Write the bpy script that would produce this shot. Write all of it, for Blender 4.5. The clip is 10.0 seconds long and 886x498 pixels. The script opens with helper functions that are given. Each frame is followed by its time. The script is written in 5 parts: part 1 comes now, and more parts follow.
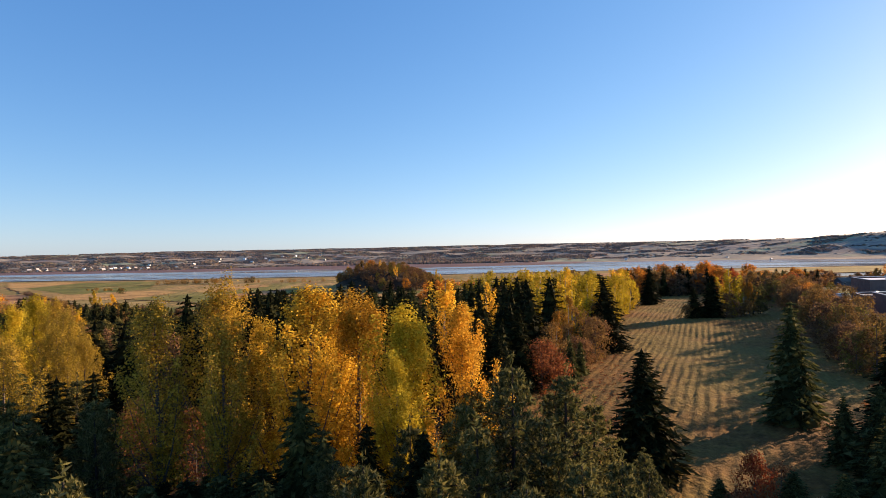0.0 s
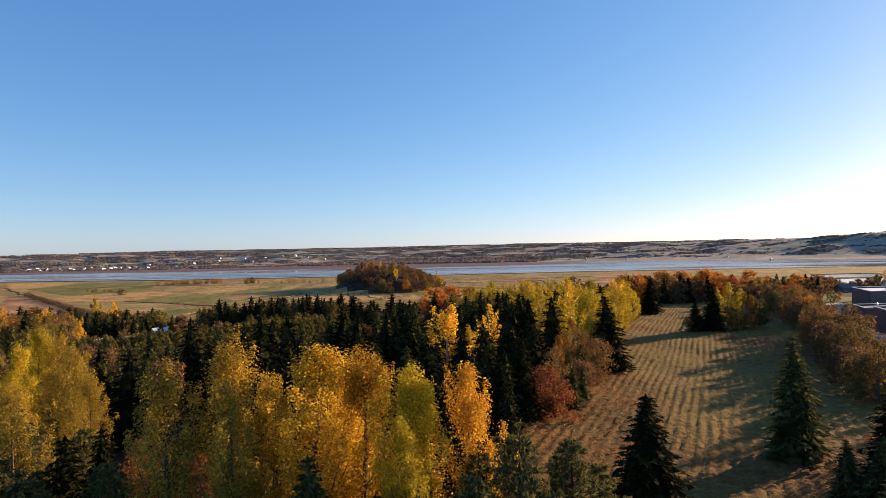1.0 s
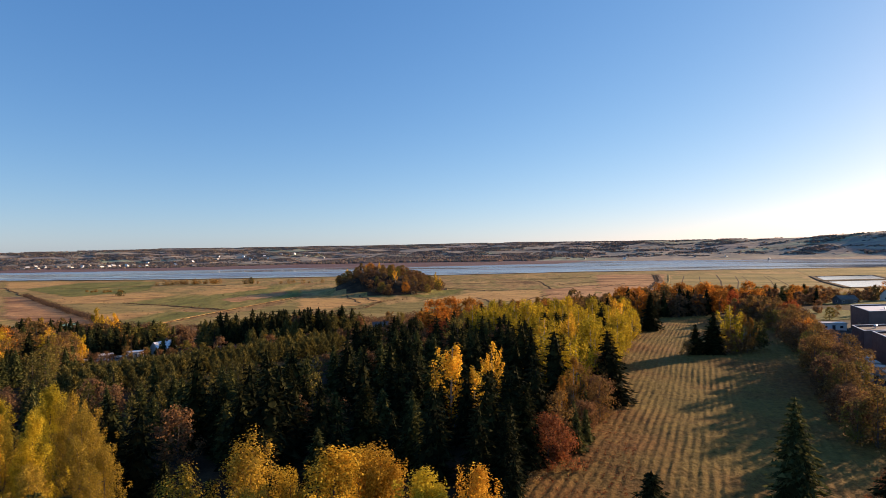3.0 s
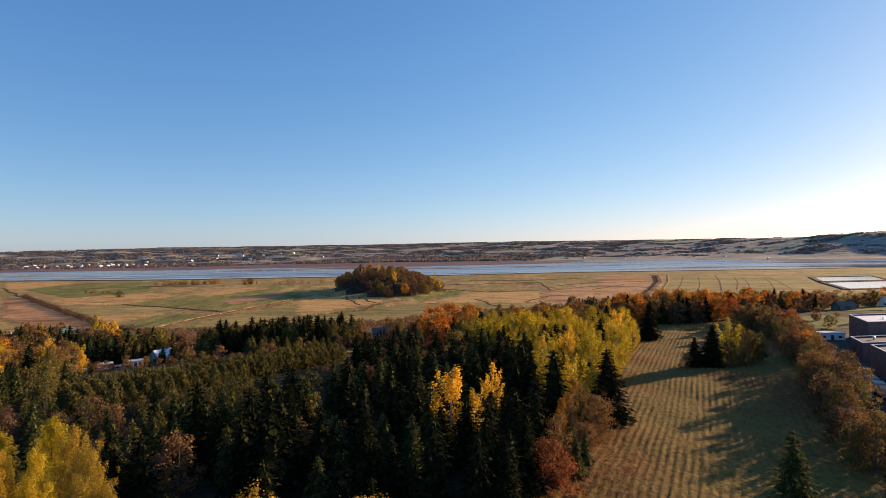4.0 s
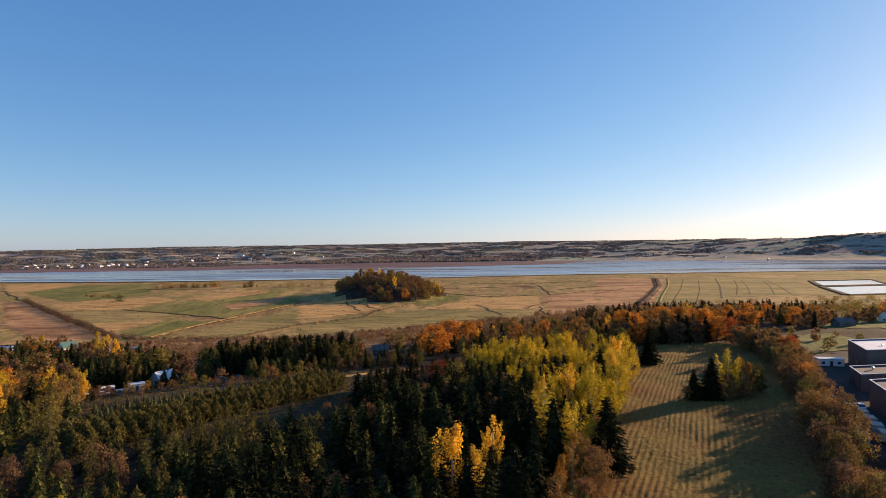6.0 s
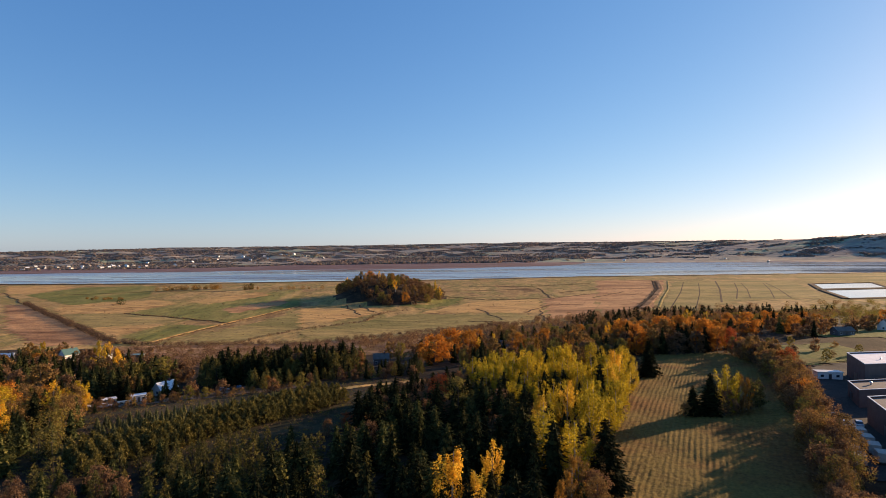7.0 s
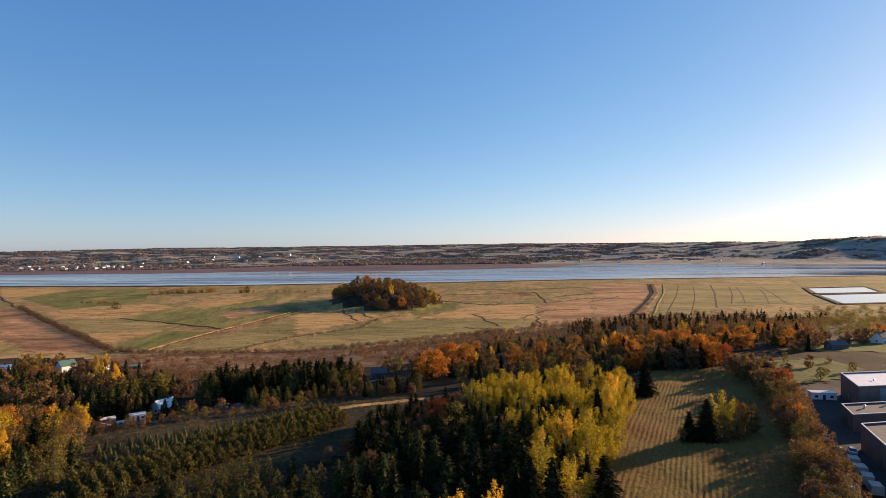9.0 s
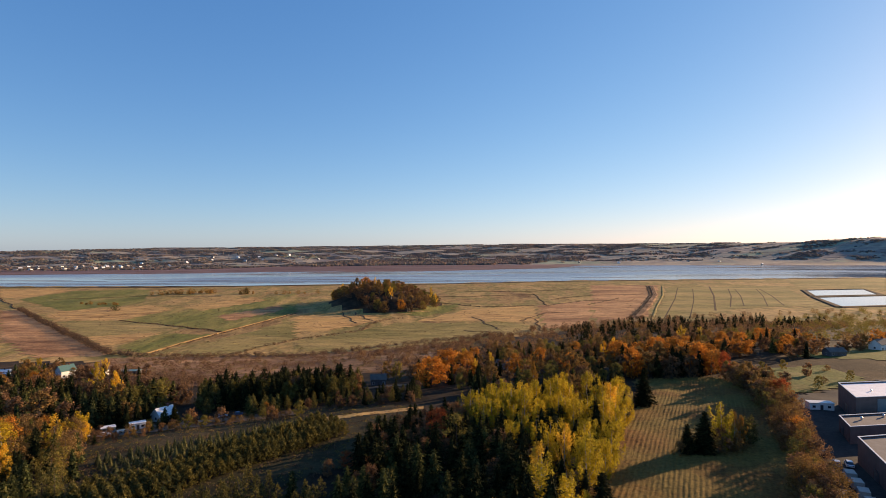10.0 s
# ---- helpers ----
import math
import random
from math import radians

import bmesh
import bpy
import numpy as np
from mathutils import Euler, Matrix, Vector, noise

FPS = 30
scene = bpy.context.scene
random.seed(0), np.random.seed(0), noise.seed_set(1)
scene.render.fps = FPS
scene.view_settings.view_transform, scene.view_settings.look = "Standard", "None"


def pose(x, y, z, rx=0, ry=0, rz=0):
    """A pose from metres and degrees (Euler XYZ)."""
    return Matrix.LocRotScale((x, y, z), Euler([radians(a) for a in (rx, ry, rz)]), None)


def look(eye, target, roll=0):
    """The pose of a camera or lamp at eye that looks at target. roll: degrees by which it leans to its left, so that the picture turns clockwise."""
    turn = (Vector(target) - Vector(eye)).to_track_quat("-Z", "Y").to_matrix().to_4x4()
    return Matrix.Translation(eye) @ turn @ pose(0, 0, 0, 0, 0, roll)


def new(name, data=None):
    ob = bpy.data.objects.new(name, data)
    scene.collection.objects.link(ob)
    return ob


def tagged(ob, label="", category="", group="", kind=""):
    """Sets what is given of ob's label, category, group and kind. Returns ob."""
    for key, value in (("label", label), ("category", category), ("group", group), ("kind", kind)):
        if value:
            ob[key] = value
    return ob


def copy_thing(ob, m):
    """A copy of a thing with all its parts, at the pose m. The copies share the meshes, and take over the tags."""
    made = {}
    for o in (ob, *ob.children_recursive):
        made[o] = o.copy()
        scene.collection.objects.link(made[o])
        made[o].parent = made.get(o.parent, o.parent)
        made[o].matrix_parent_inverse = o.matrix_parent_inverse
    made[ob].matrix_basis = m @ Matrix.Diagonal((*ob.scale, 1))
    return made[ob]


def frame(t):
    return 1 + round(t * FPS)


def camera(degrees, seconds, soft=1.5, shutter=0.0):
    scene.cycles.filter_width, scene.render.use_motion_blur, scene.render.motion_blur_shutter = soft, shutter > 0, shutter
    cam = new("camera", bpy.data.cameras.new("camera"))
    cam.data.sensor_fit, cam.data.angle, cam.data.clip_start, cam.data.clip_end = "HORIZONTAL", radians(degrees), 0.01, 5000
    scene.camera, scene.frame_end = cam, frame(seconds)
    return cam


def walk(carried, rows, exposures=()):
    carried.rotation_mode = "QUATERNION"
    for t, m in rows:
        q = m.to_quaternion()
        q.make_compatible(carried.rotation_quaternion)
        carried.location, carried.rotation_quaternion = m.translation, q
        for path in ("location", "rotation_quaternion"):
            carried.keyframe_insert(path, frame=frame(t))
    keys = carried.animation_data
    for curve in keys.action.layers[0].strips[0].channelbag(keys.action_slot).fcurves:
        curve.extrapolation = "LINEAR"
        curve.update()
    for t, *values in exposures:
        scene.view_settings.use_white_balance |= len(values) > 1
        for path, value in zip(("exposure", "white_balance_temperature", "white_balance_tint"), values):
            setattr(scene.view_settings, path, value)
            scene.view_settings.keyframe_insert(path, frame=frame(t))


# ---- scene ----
cam = camera(76.4, 10.0, 0.8)
EYE, TILT, LEAN = 18.5, 0.24, 0.90
ROWS = [
    (0.0, -0.32, 0.25, -0.10, 0.020, 0.297, -0.080),
    (0.5, -0.45, 0.27, 1.83, 0.017, 0.290, -0.156),
    (1.0, -0.76, 0.06, 3.71, 0.009, 0.195, -0.129),
    (1.5, -1.07, -0.10, 5.49, -0.012, 0.115, -0.141),
    (2.0, -1.26, -0.28, 7.21, -0.038, 0.054, -0.190),
    (2.5, -1.54, -0.52, 8.92, -0.073, -0.003, -0.253),
    (4.0, -1.86, -0.93, 14.39, -0.200, -0.184, -0.348),
    (4.5, -1.89, -1.03, 16.70, -0.197, -0.239, -0.333),
    (5.0, -1.98, -1.26, 19.16, -0.183, -0.264, -0.341),
    (5.5, -2.08, -1.32, 21.49, -0.196, -0.322, -0.390),
    (7.0, -2.22, -2.46, 28.15, -0.160, -0.266, -0.516),
    (7.5, -2.64, -2.92, 30.17, -0.217, -0.206, -0.497),
    (8.0, -2.93, -3.24, 32.08, -0.280, -0.207, -0.553),
    (8.5, -3.29, -3.55, 33.89, -0.380, -0.232, -0.608),
    (9.0, -3.44, -3.72, 35.64, -0.592, -0.271, -0.657),
    (9.5, -3.42, -4.03, 37.48, -0.640, -0.301, -0.669),
    (10.0, -3.51, -4.37, 39.27, -0.653, -0.287, -0.773),
]
walk(cam, [(t, pose(0, 0, EYE, TILT, LEAN) @ pose(x, y, z, 90 + pitch, roll, yaw)) for t, x, y, z, yaw, pitch, roll in ROWS],
     [(0.0, 1.28, 6350, 16), (1.0, 1.16, 6350, 16), (2.5, 1.02, 6350, 16), (10.0, 0.98, 6350, 16)])

# ---- world, sun, exposure ----
SUN_AZ, SUN_EL = 60.0, 12.0          # degrees to the right of the view, degrees above the horizon
world = bpy.data.worlds.new("world")
scene.world = world
world.use_nodes = True
wt = world.node_tree
sky = wt.nodes.new("ShaderNodeTexSky")
sky.sky_type = 'NISHITA'
sky.sun_disc = False
sky.sun_elevation = radians(SUN_EL)
sky.sun_rotation = radians(SUN_AZ)
sky.altitude = 1500.0
sky.air_density, sky.dust_density, sky.ozone_density = 1.0, 1.0, 1.0
# the sky's colour, softened towards the sun as a film camera records it
apart, whole = wt.nodes.new("ShaderNodeSeparateColor"), wt.nodes.new("ShaderNodeCombineColor")
wt.links.new(sky.outputs[0], apart.inputs[0])
for channel, (power, gain) in enumerate(((1.02, 0.49), (0.75, 0.915), (0.52, 1.70))):
    bend, lift = wt.nodes.new("ShaderNodeMath"), wt.nodes.new("ShaderNodeMath")
    bend.operation, lift.operation = 'POWER', 'MULTIPLY'
    bend.inputs[1].default_value, lift.inputs[1].default_value = power, gain
    wt.links.new(apart.outputs[channel], bend.inputs[0])
    wt.links.new(bend.outputs[0], lift.inputs[0])
    wt.links.new(lift.outputs[0], whole.inputs[channel])
wt.links.new(whole.outputs[0], wt.nodes["Background"].inputs[0])
wt.nodes["Background"].inputs[1].default_value = 0.1
sun = bpy.data.lights.new("sun", 'SUN')
sun.energy, sun.angle, sun.color = 5.0, radians(0.6), (1.0, 0.69, 0.38)
to_sun = Vector((math.sin(radians(SUN_AZ)) * math.cos(radians(SUN_EL)), math.cos(radians(SUN_AZ)) * math.cos(radians(SUN_EL)), math.sin(radians(SUN_EL))))
sun_ob = new("sun", sun)
sun_ob.matrix_world = look((0, 0, 300), Vector((0, 0, 300)) - to_sun)

# ---- materials ----


def shader(name):
    m = bpy.data.materials.new(name)
    m.use_nodes = True
    t = m.node_tree
    return m, t, t.nodes["Principled BSDF"]


def ramp_of(t, fac, stops):
    r = t.nodes.new("ShaderNodeValToRGB")
    e = r.color_ramp.elements
    while len(e) < len(stops):
        e.new(0.5)
    for el, (p, c) in zip(e, stops):
        el.position, el.color = p, (*c, 1)
    t.links.new(fac, r.inputs[0])
    return r.outputs[0]


def noise_of(t, scale, detail=4, rough=0.6, stretch=(1, 1, 1), turn=0.0, coord="Object"):
    c = t.nodes.new("ShaderNodeTexCoord")
    mp = t.nodes.new("ShaderNodeMapping")
    mp.inputs["Scale"].default_value = stretch
    mp.inputs["Rotation"].default_value = (0, 0, radians(turn))
    n = t.nodes.new("ShaderNodeTexNoise")
    n.inputs["Scale"].default_value, n.inputs["Detail"].default_value, n.inputs["Roughness"].default_value = scale, detail, rough
    t.links.new(c.outputs[coord], mp.inputs[0])
    t.links.new(mp.outputs[0], n.inputs["Vector"])
    return n.outputs["Fac"]


def mixed(t, fac, a, b, mode='MIX'):
    n = t.nodes.new("ShaderNodeMix")
    n.data_type, n.blend_type = 'RGBA', mode
    for s, v in ((n.inputs[0], fac), (n.inputs[6], a), (n.inputs[7], b)):
        if hasattr(v, "is_output"):
            t.links.new(v, s)
        else:
            s.default_value = v if isinstance(v, float) else (*v, 1)
    return n.outputs[2]


def bumped(t, p, height, strength, distance):
    b = t.nodes.new("ShaderNodeBump")
    b.inputs["Strength"].default_value, b.inputs["Distance"].default_value = strength, distance
    t.links.new(height, b.inputs["Height"])
    t.links.new(b.outputs[0], p.inputs["Normal"])


def land_mat(name, stops, big, small, grain=None, stretch=(1, 1, 1), turn=0.0, rough=0.95, bump=0.3):
    """Ground cover: a ramp over broad patches, broken up by a finer grain."""
    m, t, p = shader(name)
    a = noise_of(t, big, 5, 0.62, stretch, turn)
    base = ramp_of(t, a, stops)
    b = noise_of(t, small, 5, 0.7, stretch, turn)
    tone = ramp_of(t, b, [(0.25, (0.45, 0.43, 0.42)), (0.5, (0.95, 0.95, 0.95)), (0.75, (1.35, 1.3, 1.2))])
    col = mixed(t, 1.0, base, tone, 'MULTIPLY')
    if grain:
        g = noise_of(t, grain, 3, 0.7)
        col = mixed(t, 0.6, col, ramp_of(t, g, [(0.3, (0.5, 0.5, 0.5)), (0.7, (1.35, 1.35, 1.3))]), 'MULTIPLY')
    t.links.new(col, p.inputs["Base Color"])
    p.inputs["Roughness"].default_value = rough
    p.inputs["Specular IOR Level"].default_value = 0.108
    bumped(t, p, b, bump, 0.6 / small)
    return m


def leaf_mat(name, cols, clear=0.35, rough=0.85):
    """Foliage: each leaf its own shade, each tree its own tone, some light through the leaf."""
    m, t, p = shader(name)
    g = t.nodes.new("ShaderNodeNewGeometry")
    o = t.nodes.new("ShaderNodeObjectInfo")
    col = ramp_of(t, g.outputs["Random Per Island"], [(i / max(1, len(cols) - 1), c) for i, c in enumerate(cols)])
    tone = ramp_of(t, o.outputs["Random"], [(0.0, (0.72, 0.74, 0.78)), (0.5, (1.0, 1.0, 1.0)), (1.0, (1.22, 1.12, 0.95))])
    col = mixed(t, 1.0, col, tone, 'MULTIPLY')
    d = t.nodes.new("ShaderNodeBsdfTranslucent")
    mx = t.nodes.new("ShaderNodeMixShader")
    mx.inputs[0].default_value = clear
    t.links.new(col, p.inputs["Base Color"])
    t.links.new(col, d.inputs["Color"])
    p.inputs["Roughness"].default_value = rough
    p.inputs["Specular IOR Level"].default_value = 0.04
    t.links.new(p.outputs[0], mx.inputs[1])
    t.links.new(d.outputs[0], mx.inputs[2])
    t.links.new(mx.outputs[0], t.nodes["Material Output"].inputs[0])
    return m


def plain_mat(name, col, rough=0.7, metal=0.0, vary=0.25, scale=1.5):
    m, t, p = shader(name)
    n = noise_of(t, scale, 6, 0.65)
    lo, hi = [c * (1 - vary) for c in col], [min(1.0, c * (1 + vary)) for c in col]
    t.links.new(ramp_of(t, n, [(0.3, lo), (0.7, hi)]), p.inputs["Base Color"])
    p.inputs["Roughness"].default_value, p.inputs["Metallic"].default_value = rough, metal
    return m


# litter colours taken near black to hold the shade under the trees
M_FLOOR = land_mat("shaded_forest_floor", [(0.3, (0.012, 0.009, 0.006)), (0.5, (0.035, 0.023, 0.013)), (0.7, (0.09, 0.055, 0.028))], 0.05, 0.6, 4.0)
M_MARSH = land_mat("marsh_grass", [(0.30, (0.192, 0.105, 0.0404)), (0.42, (0.393, 0.245, 0.0901)), (0.50, (0.245, 0.19, 0.0558)), (0.58, (0.468, 0.295, 0.108)), (0.70, (0.266, 0.175, 0.0601))], 0.012, 0.10, 0.3, (1, 0.4, 1), 20)
M_MUD = land_mat("river_mud", [(0.3, (0.15, 0.088, 0.075)), (0.7, (0.22, 0.14, 0.12))], 0.004, 0.02, None, (0.4, 1, 1), 0, 0.8, 0.05)
# hill tones, with the paleness of distance haze put into them
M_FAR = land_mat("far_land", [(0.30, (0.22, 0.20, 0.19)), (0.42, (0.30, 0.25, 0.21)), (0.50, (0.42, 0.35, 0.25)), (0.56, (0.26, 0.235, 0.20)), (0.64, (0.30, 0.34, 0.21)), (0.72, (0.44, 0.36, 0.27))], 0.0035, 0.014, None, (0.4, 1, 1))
M_STUBBLE = land_mat("hay_stubble", [(0.26, (0.138, 0.0528, 0.0174)), (0.42, (0.171, 0.0867, 0.0235)), (0.56, (0.179, 0.121, 0.0302)), (0.75, (0.144, 0.108, 0.0288))], 0.03, 0.7, 2.2, (1, 1, 1), 0, 0.95, 0.6)
M_GREEN = land_mat("meadow_green", [(0.28, (0.114, 0.122, 0.0255)), (0.48, (0.198, 0.186, 0.0425)), (0.60, (0.291, 0.23, 0.0638)), (0.70, (0.437, 0.289, 0.0978))], 0.014, 0.11, 0.35, (1, 0.25, 1), 25)
M_OLIVE = land_mat("meadow_olive", [(0.3, (0.168, 0.148, 0.0406)), (0.5, (0.305, 0.23, 0.0739)), (0.7, (0.453, 0.306, 0.111))], 0.015, 0.11, 0.35, (0.35, 1, 1), 30)
M_RUST = land_mat("rusty_heath", [(0.3, (0.213, 0.1, 0.0462)), (0.5, (0.446, 0.235, 0.102)), (0.7, (0.596, 0.335, 0.148))], 0.02, 0.1, 0.6, (0.5, 1, 1), 10)
M_HEATH = land_mat("brown_heath", [(0.3, (0.112, 0.06, 0.0308)), (0.5, (0.235, 0.13, 0.066)), (0.7, (0.47, 0.28, 0.141))], 0.02, 0.12, 0.7, (0.5, 1, 1), 10)
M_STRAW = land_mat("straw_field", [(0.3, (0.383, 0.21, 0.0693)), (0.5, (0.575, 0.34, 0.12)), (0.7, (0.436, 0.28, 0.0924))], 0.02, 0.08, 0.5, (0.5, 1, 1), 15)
M_DITCH = land_mat("ditch_reed", [(0.3, (0.05, 0.032, 0.02)), (0.7, (0.12, 0.075, 0.04))], 0.05, 0.4, None)
# grass colour darkened to hold the shade cast by the rows and woods
M_SHADED_GRASS = land_mat("shaded_rough_grass", [(0.3, (0.022, 0.021, 0.010)), (0.55, (0.05, 0.042, 0.019)), (0.75, (0.10, 0.07, 0.032))], 0.06, 0.7, 3.0)
M_LAWN = land_mat("lawn", [(0.3, (0.085, 0.10, 0.024)), (0.5, (0.14, 0.145, 0.035)), (0.7, (0.22, 0.175, 0.06))], 0.06, 0.5, 3.0)
M_ASPHALT = land_mat("asphalt", [(0.3, (0.0378, 0.0336, 0.0315)), (0.7, (0.0675, 0.06, 0.0546))], 0.12, 1.2, 8.0, (1, 1, 1), 0, 0.85, 0.1)
M_DIRT = land_mat("bare_earth", [(0.3, (0.16, 0.11, 0.075)), (0.7, (0.26, 0.19, 0.13))], 0.1, 0.8, 5.0)
M_BARK = plain_mat("bark", (0.09, 0.07, 0.055), 0.9, 0, 0.45, 4)
M_CONIFER_BARK = plain_mat("conifer_bark", (0.03, 0.024, 0.02), 0.95, 0, 0.45, 4)
M_PALE_BARK = plain_mat("aspen_bark", (0.32, 0.29, 0.23), 0.85, 0, 0.4, 3)
# needles near black: the wood's deep shade is put into the colour
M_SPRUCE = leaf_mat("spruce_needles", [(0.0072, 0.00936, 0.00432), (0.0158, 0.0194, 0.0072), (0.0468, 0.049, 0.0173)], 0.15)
M_SPRUCE_G = leaf_mat("young_spruce_needles", [(0.0264, 0.0336, 0.012), (0.0576, 0.0672, 0.0216), (0.144, 0.138, 0.0456)], 0.25)
M_FIR = leaf_mat("fir_needles", [(0.030, 0.036, 0.014), (0.068, 0.076, 0.026), (0.16, 0.155, 0.052)], 0.25)
M_PINE = leaf_mat("pine_needles", [(0.048, 0.046, 0.015), (0.11, 0.10, 0.028), (0.24, 0.20, 0.065)], 0.3)
M_PINE_PALE = leaf_mat("pale_pine_needles", [(0.0521, 0.0563, 0.0184), (0.11, 0.11, 0.0355), (0.245, 0.22, 0.0922)], 0.35)
M_GOLD = leaf_mat("gold_leaves", [(0.34, 0.205, 0.0192), (0.64, 0.42, 0.039), (0.84, 0.61, 0.078), (0.48, 0.29, 0.024)], 0.55)
M_AMBER = leaf_mat("amber_leaves", [(0.36, 0.185, 0.0168), (0.66, 0.36, 0.033), (0.84, 0.53, 0.066), (0.46, 0.24, 0.0192)], 0.55)
M_LIME = leaf_mat("yellow_green_leaves", [(0.211, 0.145, 0.0106), (0.458, 0.339, 0.02), (0.651, 0.502, 0.0422), (0.264, 0.185, 0.0137)], 0.48)
M_TAN = leaf_mat("thin_tan_leaves", [(0.12, 0.07, 0.026), (0.23, 0.135, 0.042), (0.34, 0.21, 0.07), (0.17, 0.11, 0.033)], 0.38)
M_ORANGE = leaf_mat("orange_leaves", [(0.286, 0.105, 0.0185), (0.454, 0.185, 0.0302), (0.554, 0.277, 0.0504)], 0.5)
M_RED = leaf_mat("red_leaves", [(0.19, 0.035, 0.018), (0.33, 0.075, 0.028), (0.40, 0.14, 0.04)], 0.42)
M_RUSSET = leaf_mat("russet_leaves", [(0.11, 0.062, 0.036), (0.21, 0.12, 0.06), (0.31, 0.18, 0.085)], 0.4)
M_RUST_RED = leaf_mat("rust_red_leaves", [(0.13, 0.045, 0.022), (0.24, 0.085, 0.036), (0.32, 0.14, 0.055)], 0.38)
M_TWIG = leaf_mat("bare_twigs", [(0.10, 0.06, 0.038), (0.17, 0.105, 0.065), (0.24, 0.155, 0.09)], 0.15)
M_BRIGHT_LIME = leaf_mat("bright_lime_leaves", [(0.36, 0.265, 0.018), (0.62, 0.47, 0.033), (0.80, 0.62, 0.06), (0.44, 0.33, 0.021)], 0.55)
M_SAPLING = leaf_mat("pale_needles", [(0.056, 0.064, 0.024), (0.104, 0.108, 0.044), (0.176, 0.168, 0.08)], 0.35)
M_DULL_GOLD = leaf_mat("dull_gold_leaves", [(0.19, 0.135, 0.018), (0.36, 0.25, 0.027), (0.54, 0.37, 0.054), (0.25, 0.18, 0.024)], 0.4)
M_COPPER = leaf_mat("copper_leaves", [(0.16, 0.075, 0.015), (0.30, 0.15, 0.0252), (0.42, 0.24, 0.045)], 0.4)
M_OLIVE_L = leaf_mat("olive_leaves", [(0.12, 0.108, 0.027), (0.195, 0.165, 0.038), (0.28, 0.215, 0.054)], 0.4)
# pale bluish grey: the haze over the hills is put into these colours
M_HAZY_WOODS = leaf_mat("hazy_woods_mix", [(0.246, 0.28, 0.302), (0.403, 0.347, 0.336), (0.538, 0.426, 0.358), (0.269, 0.314, 0.325), (0.582, 0.47, 0.347), (0.314, 0.325, 0.347)], 0.85)
M_GRASS = leaf_mat("dry_grass", [(0.20, 0.13, 0.055), (0.32, 0.22, 0.09), (0.40, 0.29, 0.13)], 0.3)


def water_mat():
    m, t, p = shader("river_water")
    p.inputs["Base Color"].default_value = (0.20, 0.18, 0.18, 1)
    n = noise_of(t, 0.004, 4, 0.55, (0.25, 1, 1))
    r = t.nodes.new("ShaderNodeMapRange")
    r.inputs[1].default_value, r.inputs[2].default_value, r.inputs[3].default_value, r.inputs[4].default_value = 0.36, 0.60, 0.03, 0.26
    t.links.new(n, r.inputs[0])
    t.links.new(r.outputs[0], p.inputs["Roughness"])
    p.inputs["IOR"].default_value = 1.33
    bumped(t, p, noise_of(t, 0.15, 3, 0.6), 0.06, 1.0)
    return m


M_WATER = water_mat()
M_POND = plain_mat("pond_water", (0.10, 0.13, 0.13), 0.08, 0, 0.1, 0.02)
M_WHITE = plain_mat("white_siding", (0.74, 0.73, 0.70), 0.6, 0, 0.08)
M_ROOF_W = plain_mat("pale_roof", (0.80, 0.79, 0.77), 0.7, 0, 0.12, 0.4)
M_ROOF_D = plain_mat("dark_shingle", (0.12, 0.105, 0.09), 0.85, 0, 0.3, 0.7)
M_ROOF_G = plain_mat("gravel_roof", (0.13, 0.115, 0.105), 0.9, 0, 0.25, 0.5)
M_ROOF_T = plain_mat("green_metal_roof", (0.10, 0.19, 0.16), 0.5, 0.2, 0.15)
M_TRIM = plain_mat("pale_trim", (0.68, 0.67, 0.63), 0.5, 0.1, 0.08)
M_DARKW = plain_mat("dark_door", (0.05, 0.05, 0.055), 0.4, 0, 0.1)
M_TEAL = plain_mat("blue_grey_panel", (0.16, 0.22, 0.24), 0.5, 0, 0.12, 0.3)
M_BLUE = plain_mat("slate_paint", (0.075, 0.085, 0.10), 0.5, 0, 0.1)
M_STEEL = plain_mat("galvanised_steel", (0.55, 0.55, 0.54), 0.35, 0.8, 0.1)
M_RUBBER = plain_mat("tyre_rubber", (0.02, 0.02, 0.02), 0.9, 0, 0.2)
M_CARS = [plain_mat("car_paint_" + n, c, 0.25, 0.1, 0.04) for n, c in (("white", (0.7, 0.7, 0.7)), ("silver", (0.4, 0.41, 0.43)), ("black", (0.03, 0.03, 0.035)), ("blue", (0.05, 0.09, 0.2)))]
M_VAN = plain_mat("van_panel", (0.30, 0.285, 0.25), 0.6, 0, 0.15)


def glass_mat():
    m, t, p = shader("window_glass")
    p.inputs["Base Color"].default_value = (0.03, 0.04, 0.05, 1)
    p.inputs["Roughness"].default_value = 0.05
    p.inputs["Specular IOR Level"].default_value = 0.8
    return m


M_GLASS = glass_mat()


